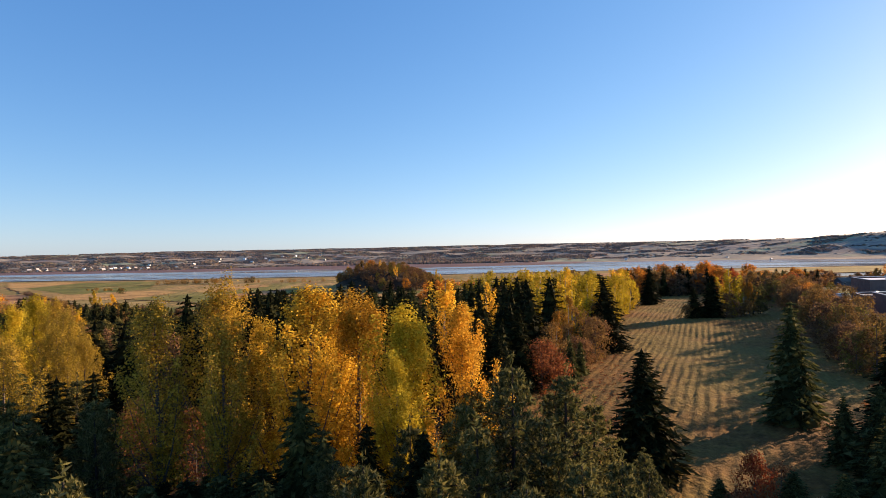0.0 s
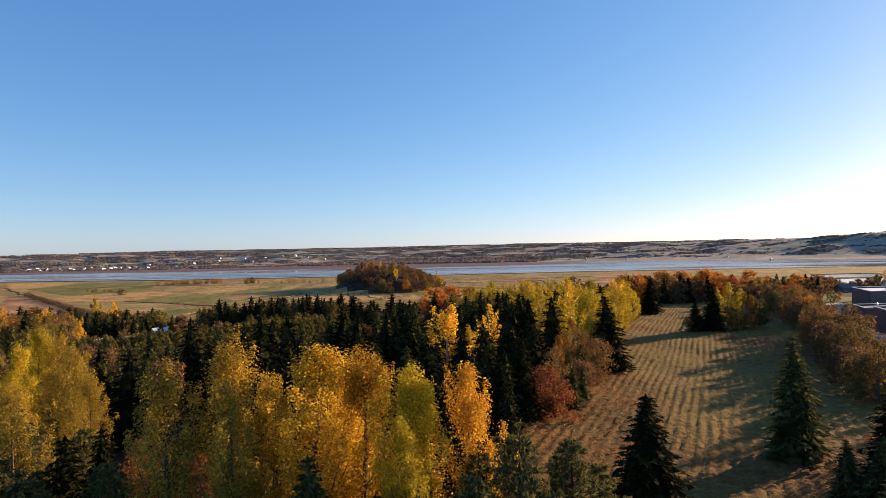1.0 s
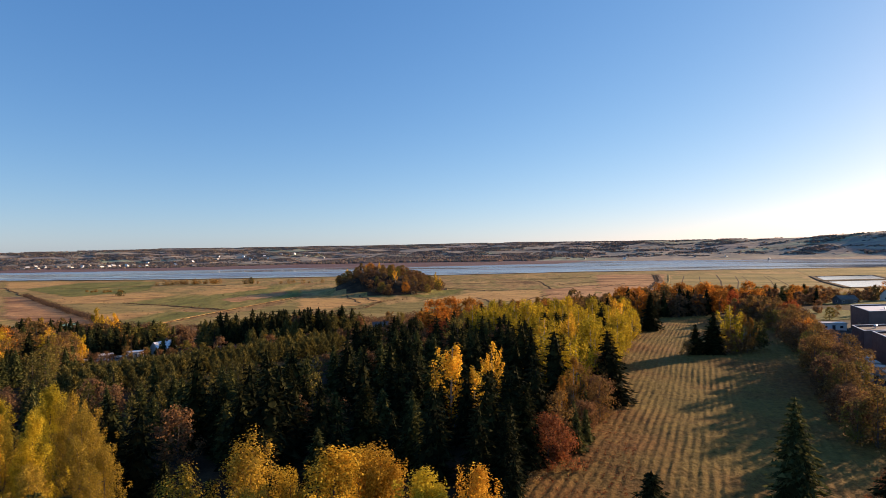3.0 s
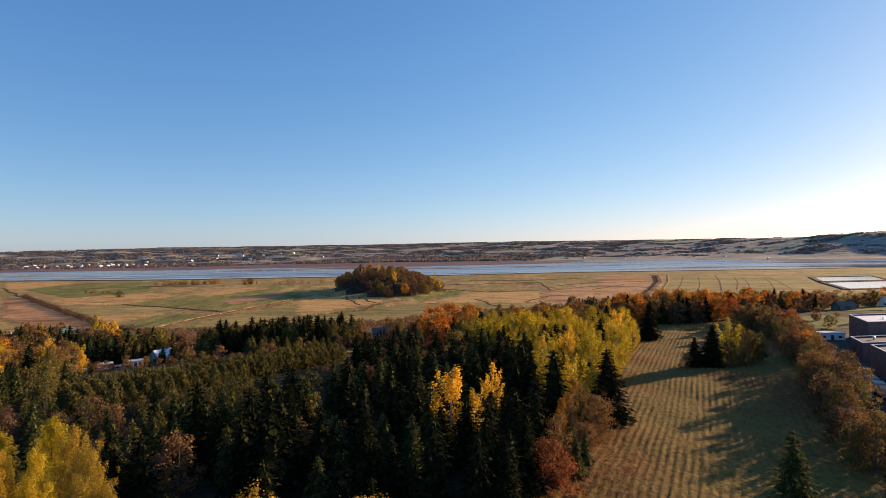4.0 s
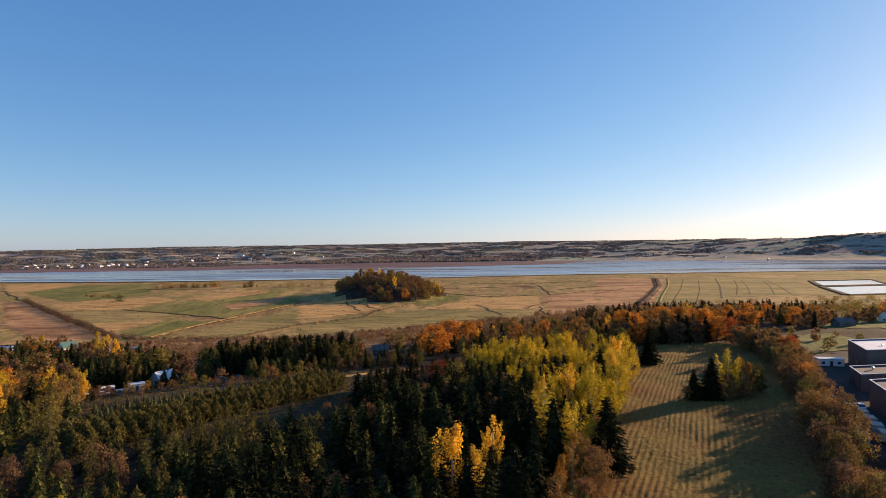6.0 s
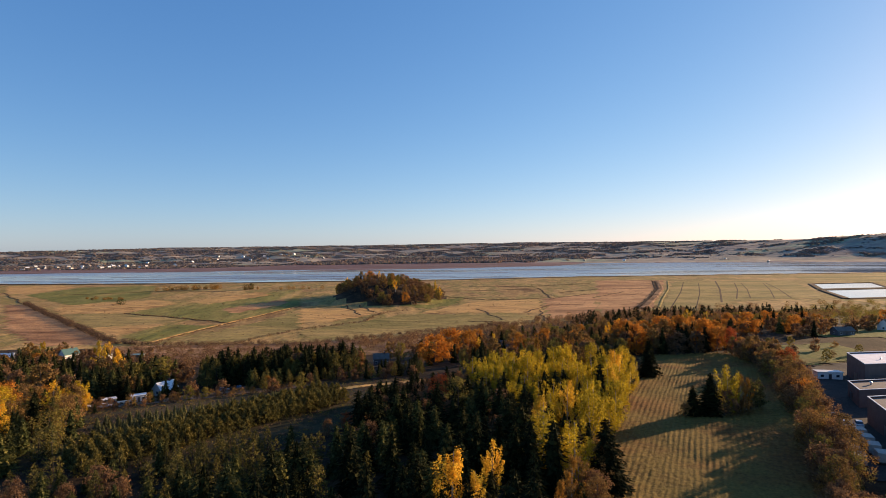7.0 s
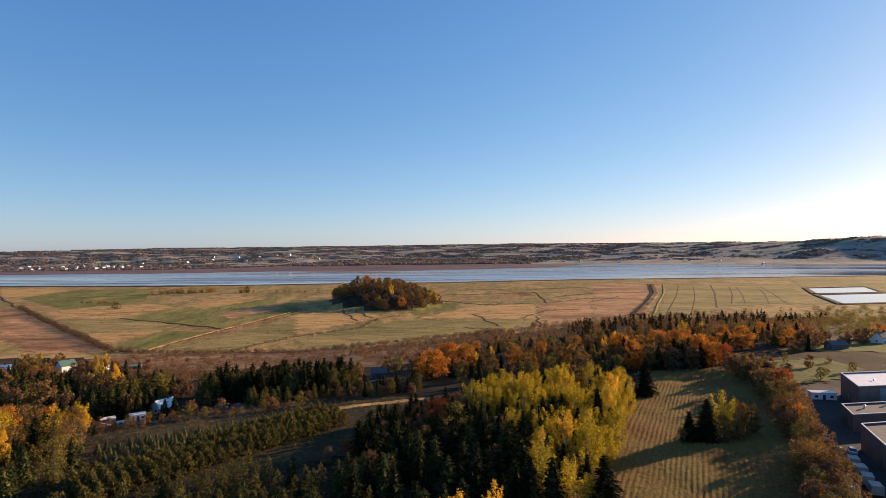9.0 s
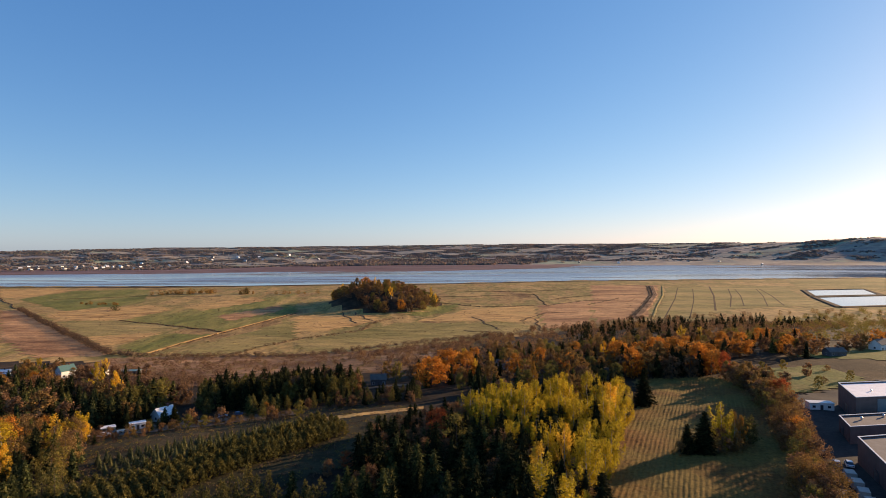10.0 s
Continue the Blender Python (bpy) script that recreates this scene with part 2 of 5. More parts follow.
def brick_mat():
    m, t, p = shader("red_brick")
    c = t.nodes.new("ShaderNodeTexCoord")
    b = t.nodes.new("ShaderNodeTexBrick")
    b.inputs["Scale"].default_value = 2.2
    b.inputs["Color1"].default_value, b.inputs["Color2"].default_value, b.inputs["Mortar"].default_value = (0.10, 0.042, 0.032, 1), (0.14, 0.06, 0.042, 1), (0.15, 0.115, 0.10, 1)
    t.links.new(c.outputs["Object"], b.inputs["Vector"])
    n = noise_of(t, 0.4, 5)
    t.links.new(mixed(t, 1.0, b.outputs["Color"], ramp_of(t, n, [(0.3, (0.7, 0.7, 0.7)), (0.7, (1.15, 1.1, 1.1))]), 'MULTIPLY'), p.inputs["Base Color"])
    p.inputs["Roughness"].default_value = 0.9
    return m


M_BRICK = brick_mat()

# ---- lie of the land ----


def smooth(a):
    a = np.clip(a, 0, 1)
    return a * a * (3 - 2 * a)


def waves(x, y, scale, seed=0.0):
    """A cheap rolling surface between about -1 and 1."""
    k = 2 * np.pi / scale
    return (np.sin(k * (x + 0.31 * y) + seed) * np.cos(k * (0.83 * y - 0.22 * x) + 1.7 * seed)
            + 0.5 * np.sin(2.3 * k * (0.7 * x - y) + 2.1 * seed) + 0.3 * np.sin(4.1 * k * (x + 0.6 * y) + 3.3 * seed)) / 1.5


PLAIN, WATER = -34.0, -36.0
NEAR_BANK = ([-1500, -659, -314, 8, 370, 700, 1400, 3200], [1440, 1395, 1455, 1490, 1600, 1640, 1740, 1900])
HILL_FOOT = ([-2600, -1571, -1036, -680, -232, 746, 1800, 2600, 3600], [1900, 2080, 2250, 2780, 3000, 3080, 3080, 2900, 2500])
FAR_BANK = ([-2600, -1571, -1036, -680, -300, 150, 520, 780, 1800, 2600, 3600], [1900, 2080, 2200, 2300, 2330, 2420, 2640, 3060, 3080, 2900, 2500])
RIDGE = ([-60, -38, -26, -10, 6.6, 22, 33.2, 34.6, 38, 60], [0.25, 0.30, 0.55, 0.66, 0.86, 0.86, 0.96, 1.12, 1.28, 1.4])

SLOPE = (list(range(110, 561, 10)), [])
for step_w in SLOPE[0]:
    near_w = [np.interp(step_w + o, (120, 160, 200, 230, 280, 340, 420, 480, 540), (0, -0.8, -2.2, -4.5, -10.0, -15.0, -20.5, -28.0, PLAIN)) for o in (-20, -10, 0, 10, 20)]
    SLOPE[1].append(float(np.mean(near_w)))


def downhill(x, y):
    return y + 0.6 * np.clip(-x, -200, 120)


def ground(x, y):
    x, y = np.asarray(x, float), np.asarray(y, float)
    w = downhill(x, y)
    s = smooth((w - 120) / 420)
    h = np.interp(w, *SLOPE) + (1 - s) * 0.5 * waves(x, y, 90, 2.0) * smooth((y - 20) / 60)
    knoll = np.exp(-np.abs((x + 96) / 70) ** 3.4 - np.abs((y - 905) / 80) ** 3.4)
    h = h + (25 + 2.5 * waves(x, y, 60, 1.0)) * knoll
    near, far = np.interp(x, *NEAR_BANK), np.interp(x, *FAR_BANK)
    bed = smooth((y - near) / 26) * 4.2 + 0.0 * x
    h = np.where(y > near, PLAIN - bed + 0.9 * waves(x, y * 3.0, 420, 5.0) * smooth((y - near) / 40), h)
    d = y - far + 40 * waves(x, y, 900, 1.0)
    r = np.hypot(x, y)
    az = np.degrees(np.arctan2(x, y))
    ridge = 18.4 + 4750 * np.tan(np.radians(np.interp(az, *RIDGE)))
    start = np.minimum(np.interp(az, (-20, -10, 10, 24), (1.22, 1.03, 1.03, 1.02)) * np.hypot(x, np.interp(x, *HILL_FOOT)), 4300)
    rise = smooth((r - start) / (4750 - start)) ** 0.8
    mud = WATER - 1.8 + 4.4 * smooth((d + 250) / 500)
    land = mud + (ridge - mud) * rise + 9 * waves(x, y, 640, 3.0) * np.clip(rise * 6, 0, 1) * np.clip((4800 - r) / 600, 0, 1)
    return np.where(d > -250, np.where(y > far - 700, land, h), h)


def hz(x, y):
    return float(ground(x, y))


def mesh_of(name, verts, faces, mats, idx=None, flat=True):
    me = bpy.data.meshes.new(name)
    v = np.asarray(verts, np.float32)
    f = np.asarray(faces, np.int32)
    n, k = f.shape
    me.vertices.add(len(v))
    me.vertices.foreach_set("co", v.ravel())
    me.loops.add(n * k)
    me.loops.foreach_set("vertex_index", f.ravel())
    me.polygons.add(n)
    me.polygons.foreach_set("loop_start", np.arange(0, n * k, k, dtype=np.int32))
    for m in mats:
        me.materials.append(m)
    if idx is not None:
        me.polygons.foreach_set("material_index", np.asarray(idx, np.int32))
    me.update(calc_edges=True)
    me.polygons.foreach_set("use_smooth", np.full(n, not flat))
    return me


def build_ground():
    radii = np.concatenate([[0.0], np.geomspace(6, 4950, 240)])
    ang = np.radians(np.concatenate([np.linspace(-180, -52, 33)[:-1], np.linspace(-52, 52, 400), np.linspace(52, 180, 33)[1:-1]]))
    rr, aa = np.meshgrid(radii, ang, indexing="ij")
    x, y = rr * np.sin(aa), rr * np.cos(aa)
    z = ground(x, y)
    nr, na = rr.shape
    i = np.arange(nr * na).reshape(nr, na)
    j = np.roll(i, -1, axis=1)
    faces = np.stack([i[:-1].ravel(), i[1:].ravel(), j[1:].ravel(), j[:-1].ravel()], 1)[:, ::-1]
    cx, cy = x.ravel()[faces].mean(1), y.ravel()[faces].mean(1)
    cz = z.ravel()[faces].mean(1)
    near, far = np.interp(cx, *NEAR_BANK), np.interp(cx, *FAR_BANK)
    w = downhill(cx, cy)
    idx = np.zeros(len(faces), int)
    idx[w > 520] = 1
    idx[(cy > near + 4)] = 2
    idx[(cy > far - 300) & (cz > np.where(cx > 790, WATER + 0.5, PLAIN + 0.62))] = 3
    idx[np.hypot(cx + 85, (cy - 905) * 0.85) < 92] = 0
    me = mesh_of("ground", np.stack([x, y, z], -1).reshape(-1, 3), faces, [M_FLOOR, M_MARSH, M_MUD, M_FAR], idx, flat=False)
    tagged(new("ground", me), "autumn ground from wooded slope over marsh plain to far hills", "ground", kind="structure")
    q = np.array([(-4200, 1380, WATER), (4300, 1500, WATER), (4300, 4000, WATER), (-4200, 3400, WATER)])
    tagged(new("water", mesh_of("water", q, [(0, 1, 2, 3)], [M_WATER])), "wide tidal river with pale ripples and mud streaks", "river", kind="structure")


build_ground()


def inside(px, py, poly):
    px, py = np.asarray(px), np.asarray(py)
    c = np.zeros(px.shape, bool)
    for (x0, y0), (x1, y1) in zip(poly, poly[1:] + poly[:1]):
        c ^= ((y0 > py) != (y1 > py)) & (px < (x1 - x0) * (py - y0) / (y1 - y0 + 1e-12) + x0)
    return c


def patch(name, poly, mat, label, lift=0.12, step=6.0, turn=0.0, step_y=None, shape=None):
    """A sheet of ground cover laid over the land inside a polygon."""
    c, s = math.cos(radians(turn)), math.sin(radians(turn))
    uv = [(x * c - y * s, x * s + y * c) for x, y in poly]
    u0, u1 = min(p[0] for p in uv), max(p[0] for p in uv)
    v0, v1 = min(p[1] for p in uv), max(p[1] for p in uv)
    us, vs = np.arange(u0, u1 + step, step), np.arange(v0, v1 + (step_y or step), step_y or step)
    U, V = np.meshgrid(us, vs, indexing="ij")
    X, Y = U * c + V * s, -U * s + V * c
    Z = ground(X, Y) + lift + (shape(U, V) if shape else 0)
    nu, nv = U.shape
    i = np.arange(nu * nv).reshape(nu, nv)
    f = np.stack([i[:-1, :-1].ravel(), i[1:, :-1].ravel(), i[1:, 1:].ravel(), i[:-1, 1:].ravel()], 1)
    cx, cy = X.ravel()[f].mean(1), Y.ravel()[f].mean(1)
    f = f[inside(cx, cy, poly)]
    used = np.unique(f)
    back = np.zeros(nu * nv, int)
    back[used] = np.arange(len(used))
    v = np.stack([X, Y, Z], -1).reshape(-1, 3)[used]
    return tagged(new(name, mesh_of(name, v, back[f], [mat], flat=False)), label, "field", kind="structure")


def rows_of_hay(u, v):
    wob = 0.30 * np.sin(v * 0.045 + 0.02 * u) + 0.06 * np.sin(v * 0.41 + 0.1 * u)
    rough = np.random.default_rng(4).normal(0, 1, u.shape)
    return 0.065 * np.sin((u + wob) * 2 * np.pi / (1.3 + 0.08 * np.sin(u * 0.13))) * (0.8 + 0.2 * np.sin(v * 0.11 + u * 0.3)) + 0.04 * rough


FIELD = [(3, 42), (6, 64), (13, 80), (24, 106), (36, 128), (43, 142), (52, 164), (66, 193), (76, 212), (88, 252), (124, 250), (130, 214), (110, 173), (96, 141), (82, 115), (62, 80), (48, 62), (30, 40)]
patch("field_1", FIELD, M_STUBBLE, "mown hay field with golden stubble in wavering rows", 0.25, 0.25, 25.5, 1.0, rows_of_hay)
FIELDS = [
    ([(-771, 1039), (-797, 1244), (-652, 1276), (-499, 949), (-556, 836)], M_GREEN, "broad green meadow on the marsh plain"),
    ([(-827, 1068), (-779, 1066), (-816, 1283), (-1012, 1308)], M_STRAW, "pale straw field near the river bank"),
    ([(-556, 836), (-468, 922), (-402, 859), (-411, 723), (-488, 723), (-543, 779)], M_STRAW, "straw-coloured field on the marsh plain"),
    ([(-409, 721), (-400, 855), (-293, 1155), (-204, 799), (-240, 624), (-310, 666)], M_GREEN, "long green meadow crossing the plain"),
    ([(-370, 586), (-356, 631), (-303, 614), (-309, 534), (-327, 539)], M_STRAW, "straw-coloured field beside the hedge"),
    ([(-483, 718), (-409, 721), (-313, 666), (-306, 622), (-374, 591)], M_OLIVE, "olive meadow beside the hedge"),
    ([(-305, 528), (-299, 607), (-240, 603), (-257, 501), (-278, 502)], M_GREEN, "green meadow corner beside the hedge"),
    ([(-657, 846), (-626, 845), (-479, 687), (-283, 480), (-345, 476), (-452, 580)], M_RUST, "rusty brown rough pasture behind the hedge"),
    ([(-231, 489), (-221, 587), (-183, 714), (-147, 572), (-176, 496), (-207, 480)], M_OLIVE, "olive meadow on the marsh plain"),
    ([(-196, 768), (-93, 780), (-73, 711), (-126, 624), (-158, 616)], M_STRAW, "dry straw meadow before the knoll"),
    ([(-59, 794), (33, 931), (21, 824), (-22, 749)], M_GREEN, "green patch beside the wooded knoll"),
    ([(-142, 553), (-89, 620), (-52, 693), (103, 677), (105, 600), (-40, 505), (-110, 485)], M_OLIVE, "olive-brown meadow at the foot of the slope"),
    ([(-27, 709), (53, 851), (153, 893), (124, 693)], M_STRAW, "straw-coloured marsh meadow"),
    ([(161, 893), (267, 977), (179, 657), (120, 630)], M_RUST, "russet marsh meadow with dark drains"),
    ([(377, 1378), (544, 1370), (268, 727), (217, 702), (190, 680)], M_RUST, "russet marsh meadow beside the dyke"),
    ([(533, 1299), (826, 1330), (602, 878), (512, 862), (455, 845), (319, 699), (270, 701)], M_OLIVE, "pale olive strip fields drained by narrow ditches"),
    ([(966, 1544), (1359, 1685), (987, 1222), (824, 1269)], M_OLIVE, "olive fields beyond the lagoons"),
]
for i, (poly, mat, text) in enumerate(FIELDS):
    patch("field_%d" % (i + 2), poly, mat, text, 0.11 + 0.008 * i, 9.0, 20)
patch("dry_patch_1", [(-404, 888), (-351, 1072), (-305, 997), (-350, 836)], M_STRAW, "dry straw streak in the green meadow", 0.30, 8)
patch("dry_patch_2", [(-300, 766), (-257, 907), (-231, 839), (-267, 711)], M_RUST, "rusty streak in the green meadow", 0.31, 8)
patch("lawn_1", [(128, 214), (130, 235), (148, 268), (190, 275), (186, 238), (162, 226)], M_LAWN, "mown lawn with scattered mounds beside the yard", 0.2, 3)
patch("lawn_2", [(190, 300), (230, 330), (300, 350), (290, 300), (230, 284)], M_LAWN, "lawn round the far houses", 0.2, 5)
patch("yard", [(84, 110), (97, 141), (112, 173), (128, 213), (165, 224), (190, 240), (240, 235), (230, 90), (100, 90)], M_ASPHALT, "dark asphalt yard with parked vehicles", 0.22, 3)
patch("rough_slope", [(-118, 118), (-132, 205), (-60, 232), (-8, 216), (-24, 150), (-50, 124)], M_SHADED_GRASS, "rough grass between the planted rows, shade in its dark colour", 0.12, 4)
patch("clearing", [(-52, 172), (-44, 205), (-8, 212), (-10, 196), (-28, 160)], M_SHADED_GRASS, "grass clearing between the woods, shade in its dark colour", 0.2, 1.5)
# pale straw colour carries the sunlight across the clearing
patch("path", [(-52, 196), (-50, 203), (-8, 213), (-8, 207)], M_STRAW, "strip of dry grass, sunlight put into its pale colour", 0.32, 1)
patch("lane", [(-46, 271), (-46, 276), (-6, 281), (-6, 276)], M_DIRT, "pale gravel lane beside the small house", 0.3, 1)
patch("heath", [(-260, 352), (-275, 470), (-150, 480), (-60, 500), (0, 530), (0, 345), (-120, 300)], M_HEATH, "rusty scrub belt under the slope", 0.2, 6)
patch("driveway", [(-112, 196), (-112, 212), (-60, 226), (-56, 214)], M_DIRT, "bare earth driveway beside the houses", 0.25, 1)


# ---- parts and trees ----


def part(name, me, parent, label=""):
    ob = new(name, me)
    ob.parent = parent
    if label:
        ob["label"] = label
    return ob


def tubes(segs, sides=5):
    """Tapered limbs: each segment is (start, end, radius, radius)."""
    V, F, n = [], [], 0
    for a, b, r0, r1 in segs:
        a, b = np.asarray(a, float), np.asarray(b, float)
        d = (b - a) / max(np.linalg.norm(b - a), 1e-6)
        e = np.cross(d, (0.3, 0.9, 0.2))
        e /= np.linalg.norm(e)
        g = np.cross(d, e)
        for k in range(sides):
            t = 2 * math.pi * k / sides
            o = math.cos(t) * e + math.sin(t) * g
            V += [a + r0 * o, b + r1 * o]
        for k in range(sides):
            k2 = (k + 1) % sides
            F.append((n + 2 * k, n + 2 * k2, n + 2 * k2 + 1, n + 2 * k + 1))
        n += 2 * sides
    return V, F


def leaves(rng, centres, size, aspect=1.0, axis=None, facing=None):
    """One small four-sided leaf at each centre, turned any way, along axis, or with its face turned outwards."""
    n = len(centres)
    if facing is not None:
        f = facing / (np.linalg.norm(facing, axis=1)[:, None] + 1e-6) + 0.42 * rng.normal(size=(n, 3))
        f /= np.linalg.norm(f, axis=1)[:, None]
        a = np.cross(f, rng.normal(size=(n, 3)) if axis is None else np.cross(axis, f) + 0.2 * rng.normal(size=(n, 3)))
        a /= np.linalg.norm(a, axis=1)[:, None] + 1e-6
        b = np.cross(f, a)
    else:
        a = rng.normal(size=(n, 3)) if axis is None else axis + 0.45 * rng.normal(size=(n, 3))
        a /= np.linalg.norm(a, axis=1)[:, None]
        b = np.cross(a, rng.normal(size=(n, 3)))
        b /= np.linalg.norm(b, axis=1)[:, None]
    s = (size * rng.uniform(0.6, 1.35, n))[:, None]
    v = np.stack([centres - a * s, centres + b * s / aspect, centres + a * s, centres - b * s / aspect], 1).reshape(-1, 3)
    return v, np.arange(4 * n).reshape(n, 4)


def profile(kind, v):
    if kind == "aspen":
        return np.minimum(1, 0.45 + 2.0 * v) * (1 - v) ** 0.45 * 1.08
    if kind == "poplar":
        return np.minimum(1, 0.5 + 1.5 * v) * (1 - v ** 3) ** 0.55
    if kind == "dome":
        return np.sqrt(np.maximum(0, 1 - v ** 2.2))
    return np.sqrt(np.maximum(0, 1 - (2 * v - 0.9) ** 2 / 1.25))


def broadleaf(seed, H, R, base, shape, clusters, per, leaf, mat, bark, twiggy=0.0):
    """Trunk with limbs, and a crown of many small leaves gathered in clumps with gaps between."""
    rng = np.random.default_rng(seed)
    lean = rng.normal(0, 0.02, 2) * H
    tall = shape in ("aspen", "poplar")
    segs = []
    pts = [np.array([lean[0] * f, lean[1] * f, H * f if f else -0.6]) for f in (0, 0.33, 0.66, 0.93)]
    rad = [0.016 * H, 0.012 * H, 0.007 * H, 0.002 * H]
    for k in range(3):
        segs.append((pts[k], pts[k + 1], rad[k], rad[k + 1]))
    if tall:
        # rising arms that carry clumps out to a pointed, leafy tip
        each = 7
        arms = clusters // each
        v = np.sort(rng.uniform(0.03, 1, arms) ** 0.8)
        th = np.arange(arms) * 2.4 + rng.normal(0, 0.5, arms)
        lobes = 1 + 0.22 * np.sin(3 * th + 5 * v + rng.uniform(0, 6)) + 0.14 * np.sin(9 * v + 2 * th)
        r_end = R * profile(shape, v) * lobes * rng.uniform(0.45, 1.15, arms)
        z_end = H * (base + (1 - base) * v + rng.uniform(-0.03, 0.035, arms))
        z_beg = np.maximum(H * 0.1, z_end - r_end * rng.uniform(1.0, 1.9, arms) - 0.07 * H)
        C, size = [], []
        for k in range(arms):
            fb, fe = z_beg[k] / H, z_end[k] / H
            a = np.array([lean[0] * fb, lean[1] * fb, z_beg[k]])
            e = np.array([lean[0] * fe + r_end[k] * math.cos(th[k]), lean[1] * fe + r_end[k] * math.sin(th[k]), z_end[k]])
            bow = np.array([math.cos(th[k]), math.sin(th[k]), -0.5]) * 0.12 * r_end[k]
            f = np.linspace(0.34, 1.03, each) + rng.normal(0, 0.03, each)
            for g in f:
                C.append(a + (e - a) * g + bow * 4 * g * (1 - g) + rng.normal(0, 0.05 * R, 3))
                size.append(1.35 - 0.9 * g)
            r0 = max(0.012, 0.006 * H * (1 - fb))
            mid = a + (e - a) * 0.5 + bow
            segs += [(a, mid, r0, r0 * 0.6), (mid, e, r0 * 0.6, r0 * 0.15)]
        C, size = np.array(C), np.array(size)
        cr = R * (0.20 if shape == "aspen" else 0.25)
        spread = np.array((0.62, 0.62, 1.0))
    else:
        v = rng.uniform(0, 1, clusters) ** 0.85
        th = rng.uniform(0, 2 * np.pi, clusters)
        lobes = 1 + 0.26 * np.sin(3 * th + 5 * v + rng.uniform(0, 6)) + 0.20 * np.sin(11 * v + 2 * th)
        rr = R * profile(shape, v) * np.sqrt(rng.uniform(0.3 if per > 20 else 0.2, 1.0, clusters)) * lobes
        C = np.stack([rr * np.cos(th) + lean[0] * v, rr * np.sin(th) + lean[1] * v, H * (base + (1 - base) * 0.97 * v)], 1)
        size = rng.uniform(0.7, 1.3, clusters)
        for k in range(0, clusters, max(1, clusters // (34 if per > 20 else 12))):
            z0 = max(H * 0.16 if base > 0.1 else 0.1, C[k][2] - 0.16 * H - 0.35 * rr[k])
            f = min(z0 / H, 0.9)
            a = np.array([lean[0] * f, lean[1] * f, z0])
            r0 = max(0.012, 0.006 * H * (1 - f))
            mid = a + (C[k] - a) * 0.55 + (0, 0, -0.03 * H)
            segs += [(a, mid, r0, r0 * 0.6), (mid, C[k], r0 * 0.6, r0 * 0.2)]
        cr = R * 0.21
        spread = np.array((0.62, 0.62, 0.62))
    trunk = mesh_of("trunk", *tubes(segs, 5), [bark])
    n_c = len(C)
    P = (C[:, None, :] + np.clip(rng.normal(0, 1, (n_c, per, 3)), -1.7, 1.7) * (cr * size)[:, None, None] * spread).reshape(-1, 3)
    P[:, 2] = np.maximum(P[:, 2], 0.05 * H if base > 0.05 else 0.08)
    out = 1.4 * (P - np.repeat(C, per, axis=0)) / (cr + 1e-6) + 0.9 * (P - np.array([0, 0, H * (base + 0.38 * (1 - base))])) / np.array([R, R, H * 0.45]) + np.array([0, 0, 0.35])
    V, F = leaves(rng, P, leaf, 1.0, None, out)
    if twiggy:
        n = int(len(P) * twiggy)
        Q = P[rng.integers(0, len(P), n)]
        ax = Q - np.array([0, 0, H * 0.2])
        ax /= np.linalg.norm(ax, axis=1)[:, None]
        V2, F2 = leaves(rng, Q, leaf * 2.6, 16.0, ax)
        mats, idx = [mat, M_TWIG], [0] * len(F) + [1] * len(F2)
        return trunk, mesh_of("crown", np.concatenate([V, V2]), np.concatenate([F, F2 + len(V)]), mats, idx)
    return trunk, mesh_of("crown", V, F, [mat])


